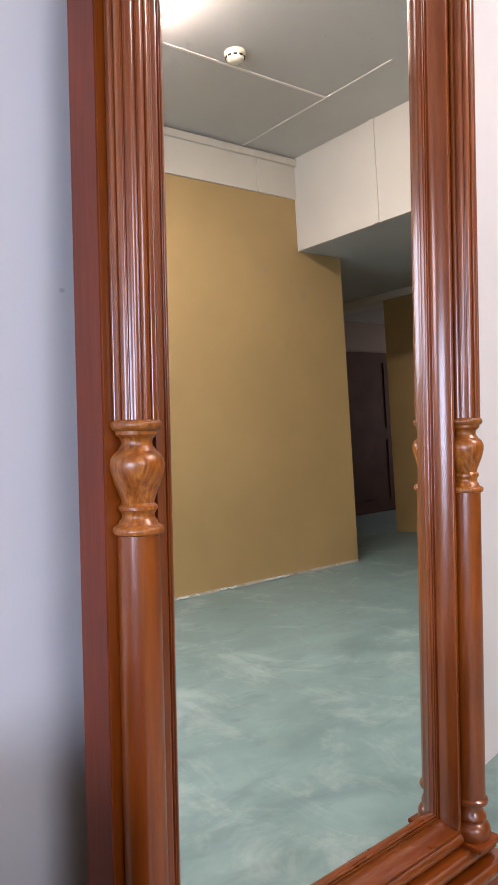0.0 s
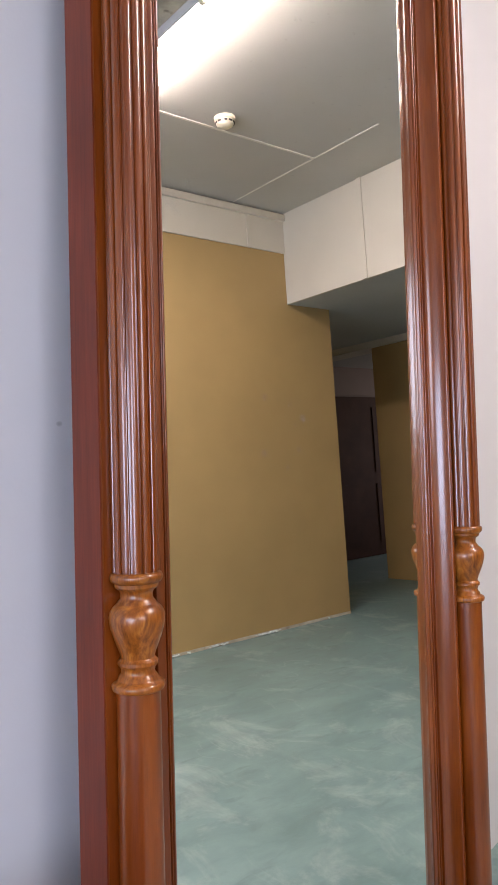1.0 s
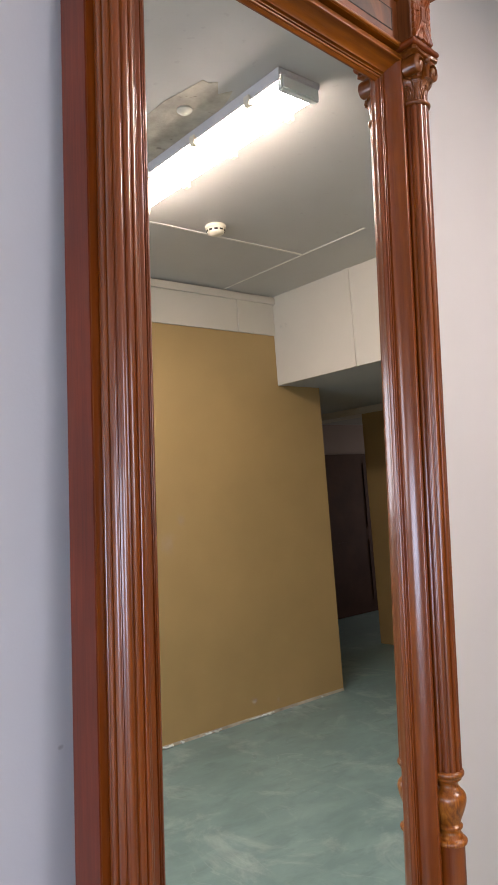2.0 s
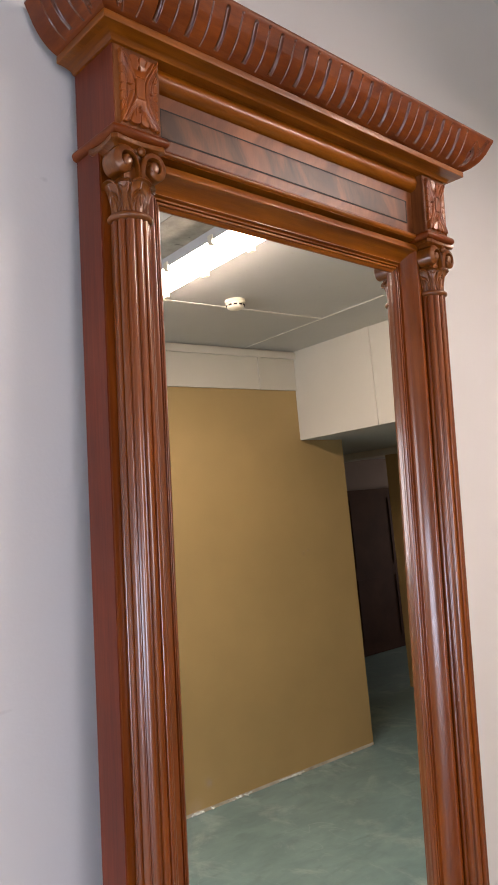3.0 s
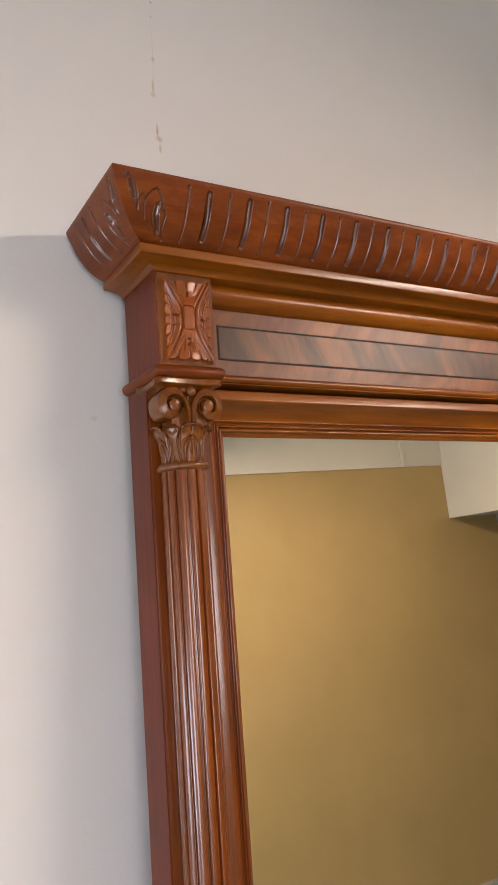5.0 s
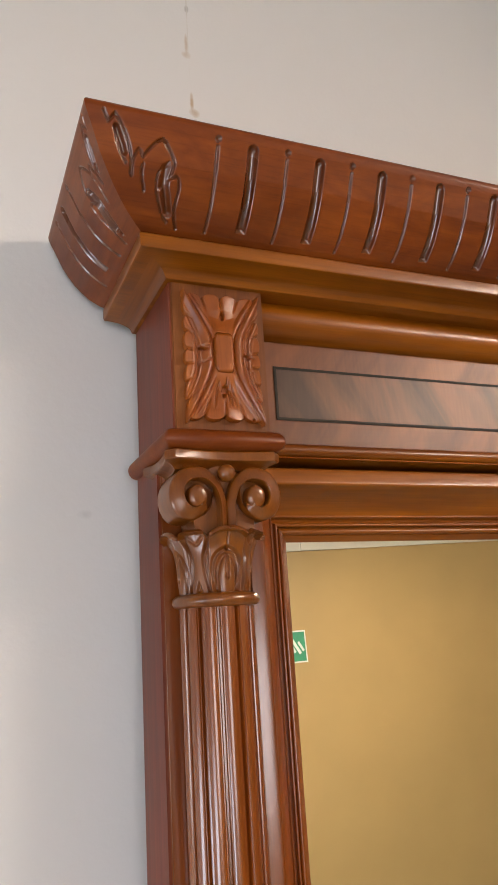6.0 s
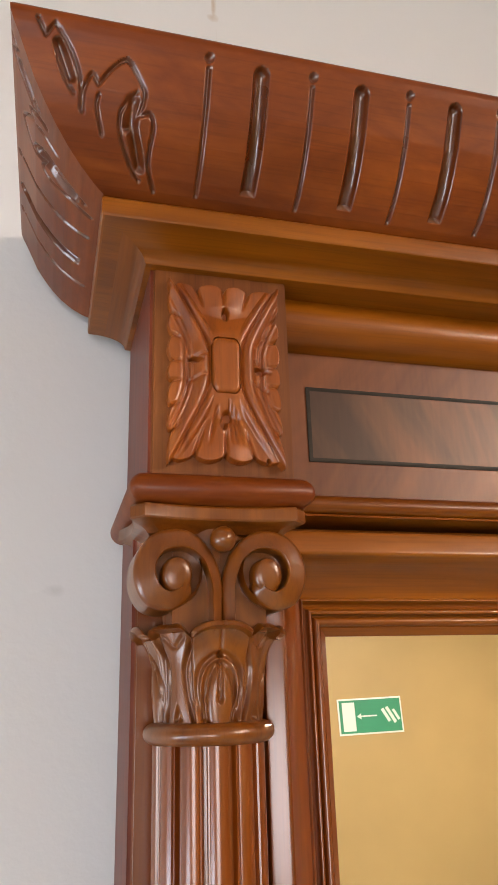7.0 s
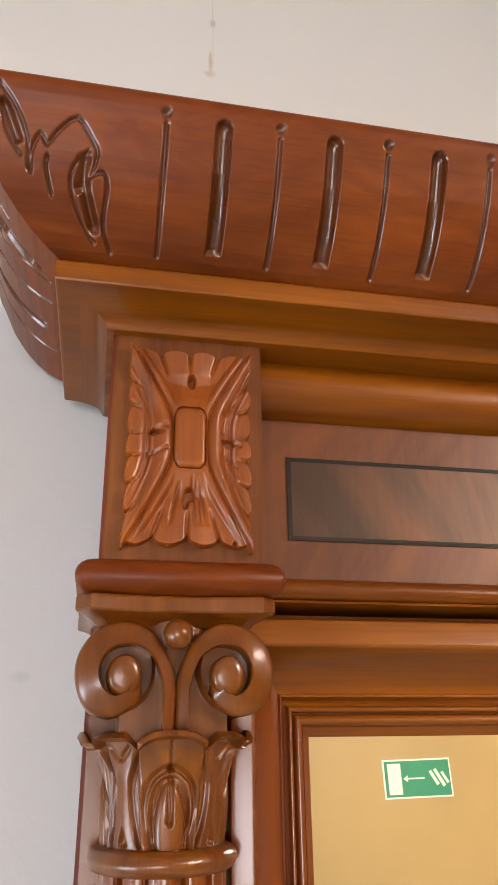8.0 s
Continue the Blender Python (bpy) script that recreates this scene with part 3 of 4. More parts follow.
def leaf_bell(cx):
    z0 = 2.0488
    n_a, n_h = 660, 130
    ang = np.linspace(-165, 165, n_a + 1)
    hh = np.linspace(0, 1, n_h + 1)
    AA, HH = np.meshgrid(ang, hh)
    fold = ((AA + 45) % 90) - 45          # the same leaf on each of the four faces
    r0 = 0.0212 + 0.0022 * HH + 0.0058 * np.clip(HH - 0.45, 0, 1) ** 2 * 3.0
    X = r0 * 1.18 * np.sin(np.radians(fold))
    A = np.abs(X)
    corner = np.clip((A - 0.0132) / 0.005, 0, 1)
    corner = corner * corner * (3 - 2 * corner)
    head = np.where(A < 0.0132, 2.0882 - 0.0050 * (A / 0.0132) ** 3, 2.0832 + 0.0045 * corner)
    # the head of each leaf rolls outwards and over
    Z = z0 + (head - z0) * np.where(HH < 0.84, HH / 0.84, 1 - 0.055 * ((HH - 0.84) / 0.16) ** 2)
    r0 = r0 + (0.0008 + 0.0012 * corner) * np.clip((HH - 0.74) / 0.26, 0, 1) ** 2
    # middle leaf: an arch that stands proud and bends outwards at its head
    wide = 0.0112 + 0.0030 * HH
    mid = np.clip((wide - A) / 0.0016, 0, 1)
    d = 0.0028 * np.sqrt(mid) * (0.5 + 0.9 * HH) + 0.0026 * mid * np.exp(-((HH - 0.86) / 0.13) ** 2)
    inner = np.clip(1 - np.hypot(A / 0.0086, (Z - 2.0560) / 0.0175) ** 4, 0, 1)
    d -= 0.0030 * inner ** 0.5
    d -= 0.0013 * np.exp(-(X / 0.0005) ** 2) * np.clip((Z - 2.0725) / 0.002, 0, 1)
    core = np.clip(1 - np.hypot(A / 0.0062, (Z - 2.0560) / 0.0150) ** 4, 0, 1)
    d += 0.0036 * np.sqrt(core)
    d -= 0.0022 * np.clip(1 - np.hypot(A / 0.0016, (Z - 2.0585) / 0.0022), 0, 1) ** 0.5
    # side leaves
    side = np.clip((A - wide) / 0.0020, 0, 1)
    d += 0.0020 * side * (0.5 + 0.6 * np.cos((A - 0.0185) / 0.0050) ** 2) * (0.55 + 0.65 * HH)
    for line, w, dep in BELL_CUTS:
        dist, s = stroke(X, Z, line)
        d -= dep * 0.85 * np.clip(1 - (dist / (w * 1.5)) ** 1.5, 0, 1)
    R = r0 + soften(d, 4)
    bm = bmesh.new()
    rows = []
    for j in range(n_h + 1):
        rows.append([(cx + float(R[j, i]) * math.sin(math.radians(ang[i])), CY - float(R[j, i]) * math.cos(math.radians(ang[i])), float(Z[j, i])) for i in range(n_a + 1)])
    vs = grid_faces(bm, rows)
    # head of the bell turns back to the neck
    top = [bm.verts.new((cx + 0.019 * math.sin(math.radians(a)), CY - 0.019 * math.cos(math.radians(a)), 2.0825)) for a in ang]
    for i in range(n_a):
        bm.faces.new((vs[-1][i], vs[-1][i + 1], top[i + 1], top[i]))
    return bm


def capital(cx):
    bm = leaf_bell(cx)
    lathe(bm, [(0.0195, 2.086), (0.0205, 2.10), (0.021, 2.128)], cx, CY, 40)
    part("leaf_bell", bm, CARVED, mirror, "carved acanthus leaves", smooth=True, angle=60)
    for hand in (-1, 1):
        part("volute", scroll(cx, hand), CARVED, mirror, "carved scroll on a stem", smooth=True, angle=40)
    # ribbed flanks of the scrolls, running back to the stile
    for sx in (-1, 1):
        bm = bmesh.new()
        ribs = [(0.0128, -0.0010), (0.0139, 0.0012), (0.0145, 0.0036), (0.0142, 0.0058), (0.0134, 0.0068), (0.0140, 0.0080), (0.0148, 0.0105),
                (0.0150, 0.0135), (0.0146, 0.0165), (0.0136, 0.0180), (0.0142, 0.0195), (0.0146, 0.0225), (0.0143, 0.0260), (0.0130, 0.0290)]
        lathe(bm, ribs, 0, 0, 56)
        bmesh.ops.transform(bm, verts=bm.verts, matrix=Matrix.Translation((cx + 0.0008 + sx * 0.0206, -0.0255, 2.1088)) @ Matrix.Diagonal((0.90, 1, 1.02, 1)) @ Matrix.Rotation(radians(-90), 4, "X"))
        # only the flank is kept, the face stays open for the scroll
        bmesh.ops.delete(bm, geom=[f for f in bm.faces if len(f.verts) > 4], context="FACES")
        part("volute_flank", bm, CARVED, mirror, smooth=True, angle=60)
    bm = bmesh.new()
    s = bmesh.ops.create_uvsphere(bm, u_segments=24, v_segments=14, radius=0.0055)
    bmesh.ops.transform(bm, verts=s["verts"], matrix=Matrix.Translation((cx + 0.0008, -0.0285, 2.1215)))
    part("bead", bm, CARVED, mirror, smooth=True)
    # abacus with hollowed sides and cut corners
    bm = bmesh.new()
    outline = []
    h, cut, hollow = 0.0385, 0.0055, 0.0040
    for k in range(4):
        ca, sa = round(math.cos(k * math.pi / 2)), round(math.sin(k * math.pi / 2))
        for i in range(13):
            q = -1 + 2 * i / 12
            u, v = q * (h - cut), -h + hollow * (1 - q * q)
            outline.append((u * ca - v * sa, u * sa + v * ca))
    levels = [(2.1255, 0.78), (2.1272, 0.82), (2.1288, 0.90), (2.1300, 0.985), (2.1308, 1.0), (2.1352, 1.0), (2.1362, 0.985)]
    rows = [[(cx + 0.0008 + x * k, 0.0085 + (y if y < 0 else y * 0.6) * k, z) for x, y in outline] for z, k in levels]
    vs = grid_faces(bm, rows, closed_v=True)
    cap(bm, list(reversed(vs[0])))
    cap(bm, vs[-1])
    part("abacus", bm, CARVED, mirror, smooth=True, angle=25)


capital(LX)
capital(RX)


# top: blocks, shelves, frieze
BLK_L, BLK_R, BLK_Y, BLK_Z0, BLK_Z1 = -0.0267, 0.0386, -0.0222, 2.1500, 2.2525


def rounded_slab(x0, x1, y0, z0, z1):
    """A slab with a half-round nose on its front and both ends."""
    bm = bmesh.new()
    r = (z1 - z0) / 2
    rows = []
    for a in range(-90, 91, 15):
        o, z = r * math.cos(radians(a)) - r, (z0 + z1) / 2 + r * math.sin(radians(a))
        rows.append([(x0 - o, BACK, z), (x0 - o, y0 - o + 0.0022, z), (x0 - o + 0.0007, y0 - o + 0.0007, z), (x0 - o + 0.0022, y0 - o, z),
                     (x1 + o - 0.0022, y0 - o, z), (x1 + o - 0.0007, y0 - o + 0.0007, z), (x1 + o, y0 - o + 0.0022, z), (x1 + o, BACK, z)])
    vs = grid_faces(bm, rows, closed_v=True)
    cap(bm, list(reversed(vs[0])))
    cap(bm, vs[-1])
    return bm


SIDE_NOTCHES = (0.66, 0.40, 0.10, -0.14, -0.42, -0.70)
END_NOTCHES = (-0.56, -0.02, 0.50)


def lobes(a, notches, low, high, hook):
    """Edge of a row of leaf lobes: 0 in the cut, 1 on the lobe; hook leans them to one end."""
    edges = np.array(sorted((low, high) + tuple(notches)))
    k = np.clip(np.searchsorted(edges, a) - 1, 0, len(edges) - 2)
    q = np.clip((a - edges[k]) / (edges[k + 1] - edges[k]), 0, 1)
    q = q ** (1.0 + hook)
    return np.clip(4 * q * (1 - q), 0, 1) ** 0.55


def rosette_relief(U, V):
    """Leaf ornament: two side leaves with rolled inner edges, two end fans, and a long boss; U, V run -1..1."""
    A, B = np.abs(U), np.abs(V - 0.05)
    low = V < 0.05
    ridge = (0.27 ** 3.2 + (np.where(low, 0.90, 1.0) * B) ** 3.2) ** (1 / 3.2)
    d = A - ridge                                            # > 0 on the side leaves
    side = d > 0
    va = V / (0.60 + 0.40 * np.clip((A - 0.30) / 0.70, 0, 1))
    ub = U / (0.30 + 0.70 * np.clip((B - 0.30) / 0.70, 0, 1))
    s_side = lobes(va, SIDE_NOTCHES, -1.03, 1.02, np.where(V > 0.0, -0.25, -0.35))
    s_end = lobes(ub, END_NOTCHES, -1.02, 1.02, 0.0)
    tip = np.clip((np.abs(V) - 0.80) / 0.15, 0, 1)
    edge = np.where(side, 0.88 + 0.115 * np.maximum(s_side, tip) - A, (0.885 + 0.10 * np.maximum(s_end, np.clip((A - 0.82) / 0.1, 0, 1)) - B + np.where(low, 0.045, -0.045)) * 1.6)
    # side leaves: a broad roll along the inner edge, fine folds beside it, and a flat blade
    wide = 0.27 * (1.10 - 0.50 * B)
    q = d / wide
    roll = np.where(q < 0.42, np.sqrt(np.clip(1 - ((q - 0.42) / 0.42) ** 2, 0, 1)), np.exp(-((q - 0.42) / 0.50) ** 2))
    fold = 0.0005 * np.cos(2 * math.pi * (d - 0.8 * wide) / 0.095) * np.exp(-((d - 1.15 * wide) / 0.12) ** 2) * np.clip(q - 0.75, 0, 1) * 2
    h_side = 0.0030 + 0.0031 * roll * (1 - 0.35 * np.clip(B - 0.5, 0, 1)) + 0.0009 * np.clip((A - 0.55) / 0.45, 0, 1) + fold
    # end fans: a saddle by the boss that runs out along the ridges in two rolls, with lobes between them
    girth = 0.17 * (1.25 - 0.35 * B)
    arm = np.sqrt(np.clip(1 - ((d + 0.52 * girth) / (0.52 * girth)) ** 2, 0, 1))
    saddle = np.exp(-(np.clip(B - 0.30, 0, None) / 0.20) ** 2) * np.clip(-d / 0.06, 0, 1) ** 0.5
    tongue = np.exp(-(ub / 0.40) ** 2) * np.clip((B - 0.50) / 0.18, 0, 1)
    h_end = 0.0028 + np.maximum(0.0028 * np.maximum(arm * np.clip((1.15 - B) / 0.4, 0.3, 1), saddle), 0.0016 * tongue + 0.0008 * np.clip((B - 0.5) / 0.4, 0, 1))
    h = np.where(side, h_side, h_end)
    # thin cuts between the lobes run inwards
    edges = np.array(SIDE_NOTCHES)
    near = np.min(np.abs(va[..., None] - edges), axis=-1)
    h -= np.where(side, 0.0013 * np.clip(1 - near / 0.030, 0, 1) * np.clip((A - 0.74) / 0.10, 0, 1), 0)
    near = np.min(np.abs(ub[..., None] - np.array(END_NOTCHES)), axis=-1)
    h -= np.where(side, 0, 0.0017 * np.clip(1 - near / 0.055, 0, 1) * np.clip((B - 0.66) / 0.12, 0, 1))
    # veins drawn on the lower fan, and one or two fine strokes in the blades
    for c, start in ((-0.34, 0.42), (0.12, 0.36), (0.24, 0.40), (0.36, 0.46)):
        fade = np.clip((B - start) / 0.10, 0, 1) * np.clip((0.86 - B) / 0.14, 0, 1)
        h -= np.where((~side) & low, 0.0013 * fade * np.exp(-((ub - c) / 0.040) ** 2), 0)
    for u0, v0, u1, v1 in ((-0.62, 0.12, -0.36, 0.17), (-0.66, -0.14, -0.36, -0.06), (0.52, 0.13, 0.80, 0.02), (0.52, 0.30, 0.72, 0.42), (0.50, -0.10, 0.74, -0.20)):
        dist = seg_dist(U, V * 1.6, (u0, v0 * 1.6), (u1, v1 * 1.6))[0]
        h -= 0.0009 * np.exp(-(dist / 0.028) ** 2)
    h = soften(h, 3)
    # drilled eyes
    for u, v, ru, rv in ((-0.52, 0.10, 0.10, 0.030), (0.62, 0.03, 0.09, 0.036), (0.02, 0.66, 0.055, 0.060), (0.02, -0.50, 0.075, 0.055), (-0.05, -0.58, 0.050, 0.055), (0.72, -0.955, 0.03, 0.022), (-0.55, -0.945, 0.03, 0.022)):
        h -= 0.0050 * np.exp(-(((U - u) / ru) ** 2 + ((V - v) / rv) ** 2) ** 2)
    h *= 1.15 * np.clip(0.78 + 14.0 * edge, 0, 1)
    # boss: a long flat lozenge with rounded ends in a sunk ring
    t = np.hypot(np.clip(A - 0.13, 0, None) / 0.115, np.clip(np.abs(V - 0.05) - 0.19, 0, None) / 0.115)
    h = np.where(t < 1.0, 0.0076 - 0.0014 * t ** 5, np.where(t < 1.07, np.minimum(h, 0.0034), h))
    return np.where(edge < 0, -0.002, np.maximum(h, 0.0006))


def rosette(x0, x1, z0, z1, y):
    bm = bmesh.new()
    nu, nv = 210, 320
    us, vs = np.linspace(-1.04, 1.04, nu + 1), np.linspace(-1.03, 1.03, nv + 1)
    U, V = np.meshgrid(us, vs)
    H = rosette_relief(U, V)
    grid_faces(bm, [[((x0 + x1) / 2 + (x1 - x0) / 2 * float(u), y - float(H[j, i]), (z0 + z1) / 2 + (z1 - z0) / 2 * float(v))
                     for i, u in enumerate(us)] for j, v in enumerate(vs)])
    bmesh.ops.delete(bm, geom=[f for f in bm.faces if all(q.co.y > y + 0.001 for q in f.verts)], context="FACES")
    return bm


for flip in (0, 1):
    fx = (lambda a, b: (a, b)) if not flip else (lambda a, b: (2 * MID - b, 2 * MID - a))
    x0, x1 = fx(BLK_L, BLK_R)
    part("block", boxed(x0, x1, BLK_Y, BACK, BLK_Z0 - 0.001, BLK_Z1, bevel=0.0008), BLOCK, mirror)
    s0 = x0 - 0.0012 if not flip else x1
    part("side_panel", boxed(s0, s0 + 0.0012, BLK_Y + 0.001, BACK, BLK_Z0, BLK_Z1), RED_Z, mirror, "matt red-stained side panel")
    r0, r1 = fx(-0.0202, 0.0330)
    part("rosette", rosette(r0, r1, 2.1553, 2.2440, BLK_Y), LEAF_WOOD, mirror, "carved rectangular leaf rosette", smooth=True, angle=60)
    h0, h1 = fx(-0.0362, 0.0455)
    part("shelf", rounded_slab(h0, h1, -0.0315, 2.1365, 2.1500), RED_X, mirror, smooth=True, angle=50)

P0, P1 = BLK_R, 2 * MID - BLK_R
part("frieze", boxed(P0, P1, 0.0035, 0.05, 2.1480, 2.2300), VENEER, mirror, "figured veneer frieze panel")
part("frieze_field", boxed(0.0575, 2 * MID - 0.0575, 0.0029, 0.0034, 2.1700, 2.2060), BURR, mirror, "dark cloudy burr veneer field")
for x0, x1, z0, z1 in ((0.0555, 2 * MID - 0.0555, 2.2060, 2.2080), (0.0555, 2 * MID - 0.0555, 2.1680, 2.1700),
                       (0.0555, 0.0575, 2.1700, 2.2060), (2 * MID - 0.0575, 2 * MID - 0.0555, 2.1700, 2.2060)):
    part("inlay_line", boxed(x0, x1, 0.0027, 0.0034, z0, z1), INLAY, mirror, "thin dark inlaid line")


def rod(x0, x1, outline):
    bm = bmesh.new()
    vs = grid_faces(bm, [[(x, y, z) for y, z in outline] for x in (x0, x1)], closed_v=True)
    cap(bm, vs[0])
    cap(bm, list(reversed(vs[1])))
    return bm


part("half_round", rod(P0, P1, arc(0.0040, 2.2420, 0.0152, 90, 270, 18) + [(0.03, 2.2268), (0.03, 2.2572)]), BROWN_X, mirror, smooth=True, angle=50)
part("bead_moulding", rod(P0, P1, arc(-0.0010, 2.1448, 0.0046, 90, 270, 12) + [(-0.001, 2.1402), (-0.0030, 2.1400), (-0.0036, 2.1388), (0.03, 2.1388), (0.03, 2.1494)]), BROWN_X, mirror, smooth=True, angle=45)
part("gap_board", boxed(IN_L - 0.03, IN_R + 0.03, 0.044, 0.05, 2.120, 2.15), BACKING, mirror)
part("rail_top_edge", boxed(IN_L - 0.046, IN_R + 0.046, 0.0062, 0.036, 2.1290, 2.1325), BROWN_X, mirror)


def swept_cornice(profile, name, mat, side_mat, label=""):
    """Three mitred sides; profile rows are (projection from the blocks, height)."""
    bm = bmesh.new()
    x0, x1 = BLK_L, 2 * MID - BLK_L
    rows = [[(x0 - o, BACK, z), (x0 - o, BLK_Y - o, z), (x1 + o, BLK_Y - o, z), (x1 + o, BACK, z)] for o, z in profile]
    vs = grid_faces(bm, rows)
    cap(bm, list(reversed(vs[0])))
    cap(bm, vs[-1])
    ob = part(name, bm, mat, mirror, label, smooth=True, angle=30)
    ob.data.materials.append(side_mat)
    for p in ob.data.polygons:
        if abs(p.normal.x) > 0.2:
            p.material_index = 1
    return ob


COVE = [(-0.002, 2.2513), (0.0040, 2.2514), (0.0046, 2.2520)]
COVE += [(0.0048 + 0.0206 * (1 - math.cos(radians(a))), 2.2522 + 0.0076 * math.sin(radians(a))) for a in range(8, 91, 8)]
COVE += [(0.0256, 2.2600), (0.0260, 2.2606), (0.0262, 2.2614), (0.0262, 2.2688), (0.0255, 2.2697), (0.0, 2.2699)]
swept_cornice(COVE, "cove_moulding", BROWN_X, BROWN_Y)

# carved crown
CROWN = [(0.0245, 2.2698), (0.0300, 2.2718), (0.0360, 2.2752), (0.0420, 2.2800), (0.0472, 2.2855), (0.0520, 2.2920), (0.0565, 2.2990),
         (0.0600, 2.3065), (0.0630, 2.3130), (0.0656, 2.3180), (0.0670, 2.3215), (0.0672, 2.3240), (0.0660, 2.3258)]
SPAN = 0.0781                    # length along the section to which the carving's heights refer


def crown_at(s):
    """Point and outward normal of the crown's section at the share s of its length."""
    lens = [0.0]
    for (a, b), (c, d) in zip(CROWN, CROWN[1:]):
        lens.append(lens[-1] + math.hypot(c - a, d - b))
    o = float(np.interp(s * lens[-1], lens, [p[0] for p in CROWN]))
    z = float(np.interp(s * lens[-1], lens, [p[1] for p in CROWN]))
    e = 0.02
    o1, z1 = [float(np.interp((s - e) * lens[-1], lens, [p[i] for p in CROWN])) for i in (0, 1)]
    o2, z2 = [float(np.interp((s + e) * lens[-1], lens, [p[i] for p in CROWN])) for i in (0, 1)]
    n = math.hypot(o2 - o1, z2 - z1)
    return o, z, (z2 - z1) / n, -(o2 - o1) / n, lens[-1]


CROWN_LEN = crown_at(0.5)[4]
PITCH = 0.0469
# carved leaf by the corner: strokes of (distance from the corner of the blocks along the crown, share of its height)
LEAF_LINES = [smooth_line(p, 3) for p in (
    [(-0.0562, 0.87), (-0.0528, 0.79)], [(-0.0528, 0.79), (-0.0495, 0.857)],
    [(-0.0495, 0.857), (-0.0443, 0.774), (-0.0405, 0.679), (-0.0382, 0.571), (-0.0377, 0.461), (-0.0369, 0.441)],
    [(-0.0487, 0.762), (-0.0471, 0.664), (-0.0438, 0.574), (-0.0409, 0.524)],
    [(-0.0369, 0.441), (-0.0369, 0.546), (-0.0339, 0.637), (-0.0310, 0.586)],
    [(-0.0310, 0.586), (-0.0267, 0.667), (-0.0201, 0.737), (-0.0151, 0.664), (-0.0118, 0.584), (-0.0130, 0.496), (-0.0144, 0.456)],
    [(-0.0307, 0.536), (-0.0313, 0.474), (-0.0285, 0.343)],
    [(-0.0144, 0.456), (-0.0093, 0.484), (-0.0072, 0.421), (-0.0080, 0.306), (-0.0079, 0.201), (-0.0045, 0.078)],
    [(-0.0150, 0.581), (-0.0211, 0.481), (-0.0208, 0.353), (-0.0151, 0.188), (-0.0114, 0.125)])]
LEAF_HOLLOWS = [((-0.0478, 0.76), (-0.0425, 0.60), 0.0026), ((-0.0165, 0.53), (-0.0170, 0.40), 0.0036), ((-0.0168, 0.42), (-0.0118, 0.20), 0.0030)]


def carve_depth(x, v, ends, pattern):
    """Depth cut into the crown. x: place along it, v: height along the section in metres, ends: the leaf corners."""
    d = np.zeros_like(x)
    for kind, cx in pattern:
        top, bot = SPAN * 0.785, SPAN * 0.135
        if kind == "flute":
            w = 0.0035
            inside = np.where(v > top, np.hypot(x - cx, v - top), np.abs(x - cx))
            g = np.sqrt(np.clip(1 - (inside / w) ** 2, 0, None)) * 0.0040
            d = np.maximum(d, np.where(v > bot, g, 0))
        else:
            g = np.clip(1 - np.abs(x - cx) / 0.0012, 0, 1) * 0.0019
            d = np.maximum(d, np.where((v > bot * 0.55) & (v < top * 0.995), g, 0))
            d = np.maximum(d, np.clip(1 - np.hypot(x - cx, v - top * 1.05) / 0.0021, 0, 1) ** 0.5 * 0.0020)
    for x_c, hand in ends:
        u = (x - x_c) * hand
        near = (u > -0.07) & (u < 0.02)
        if not near.any():
            continue
        for line in LEAF_LINES:
            for a, b in zip(line, line[1:]):
                dist = seg_dist(u, v, (a[0], a[1] * SPAN), (b[0], b[1] * SPAN))[0]
                d = np.maximum(d, np.where(near, np.clip(1 - dist / 0.0010, 0, 1) * 0.0021, 0))
        for a, b, w in LEAF_HOLLOWS:
            dist = seg_dist(u, v, (a[0], a[1] * SPAN), (b[0], b[1] * SPAN))[0]
            d = np.maximum(d, np.where(near, np.clip(1 - (dist / w) ** 1.4, 0, None) * 0.0032, 0))
    return d


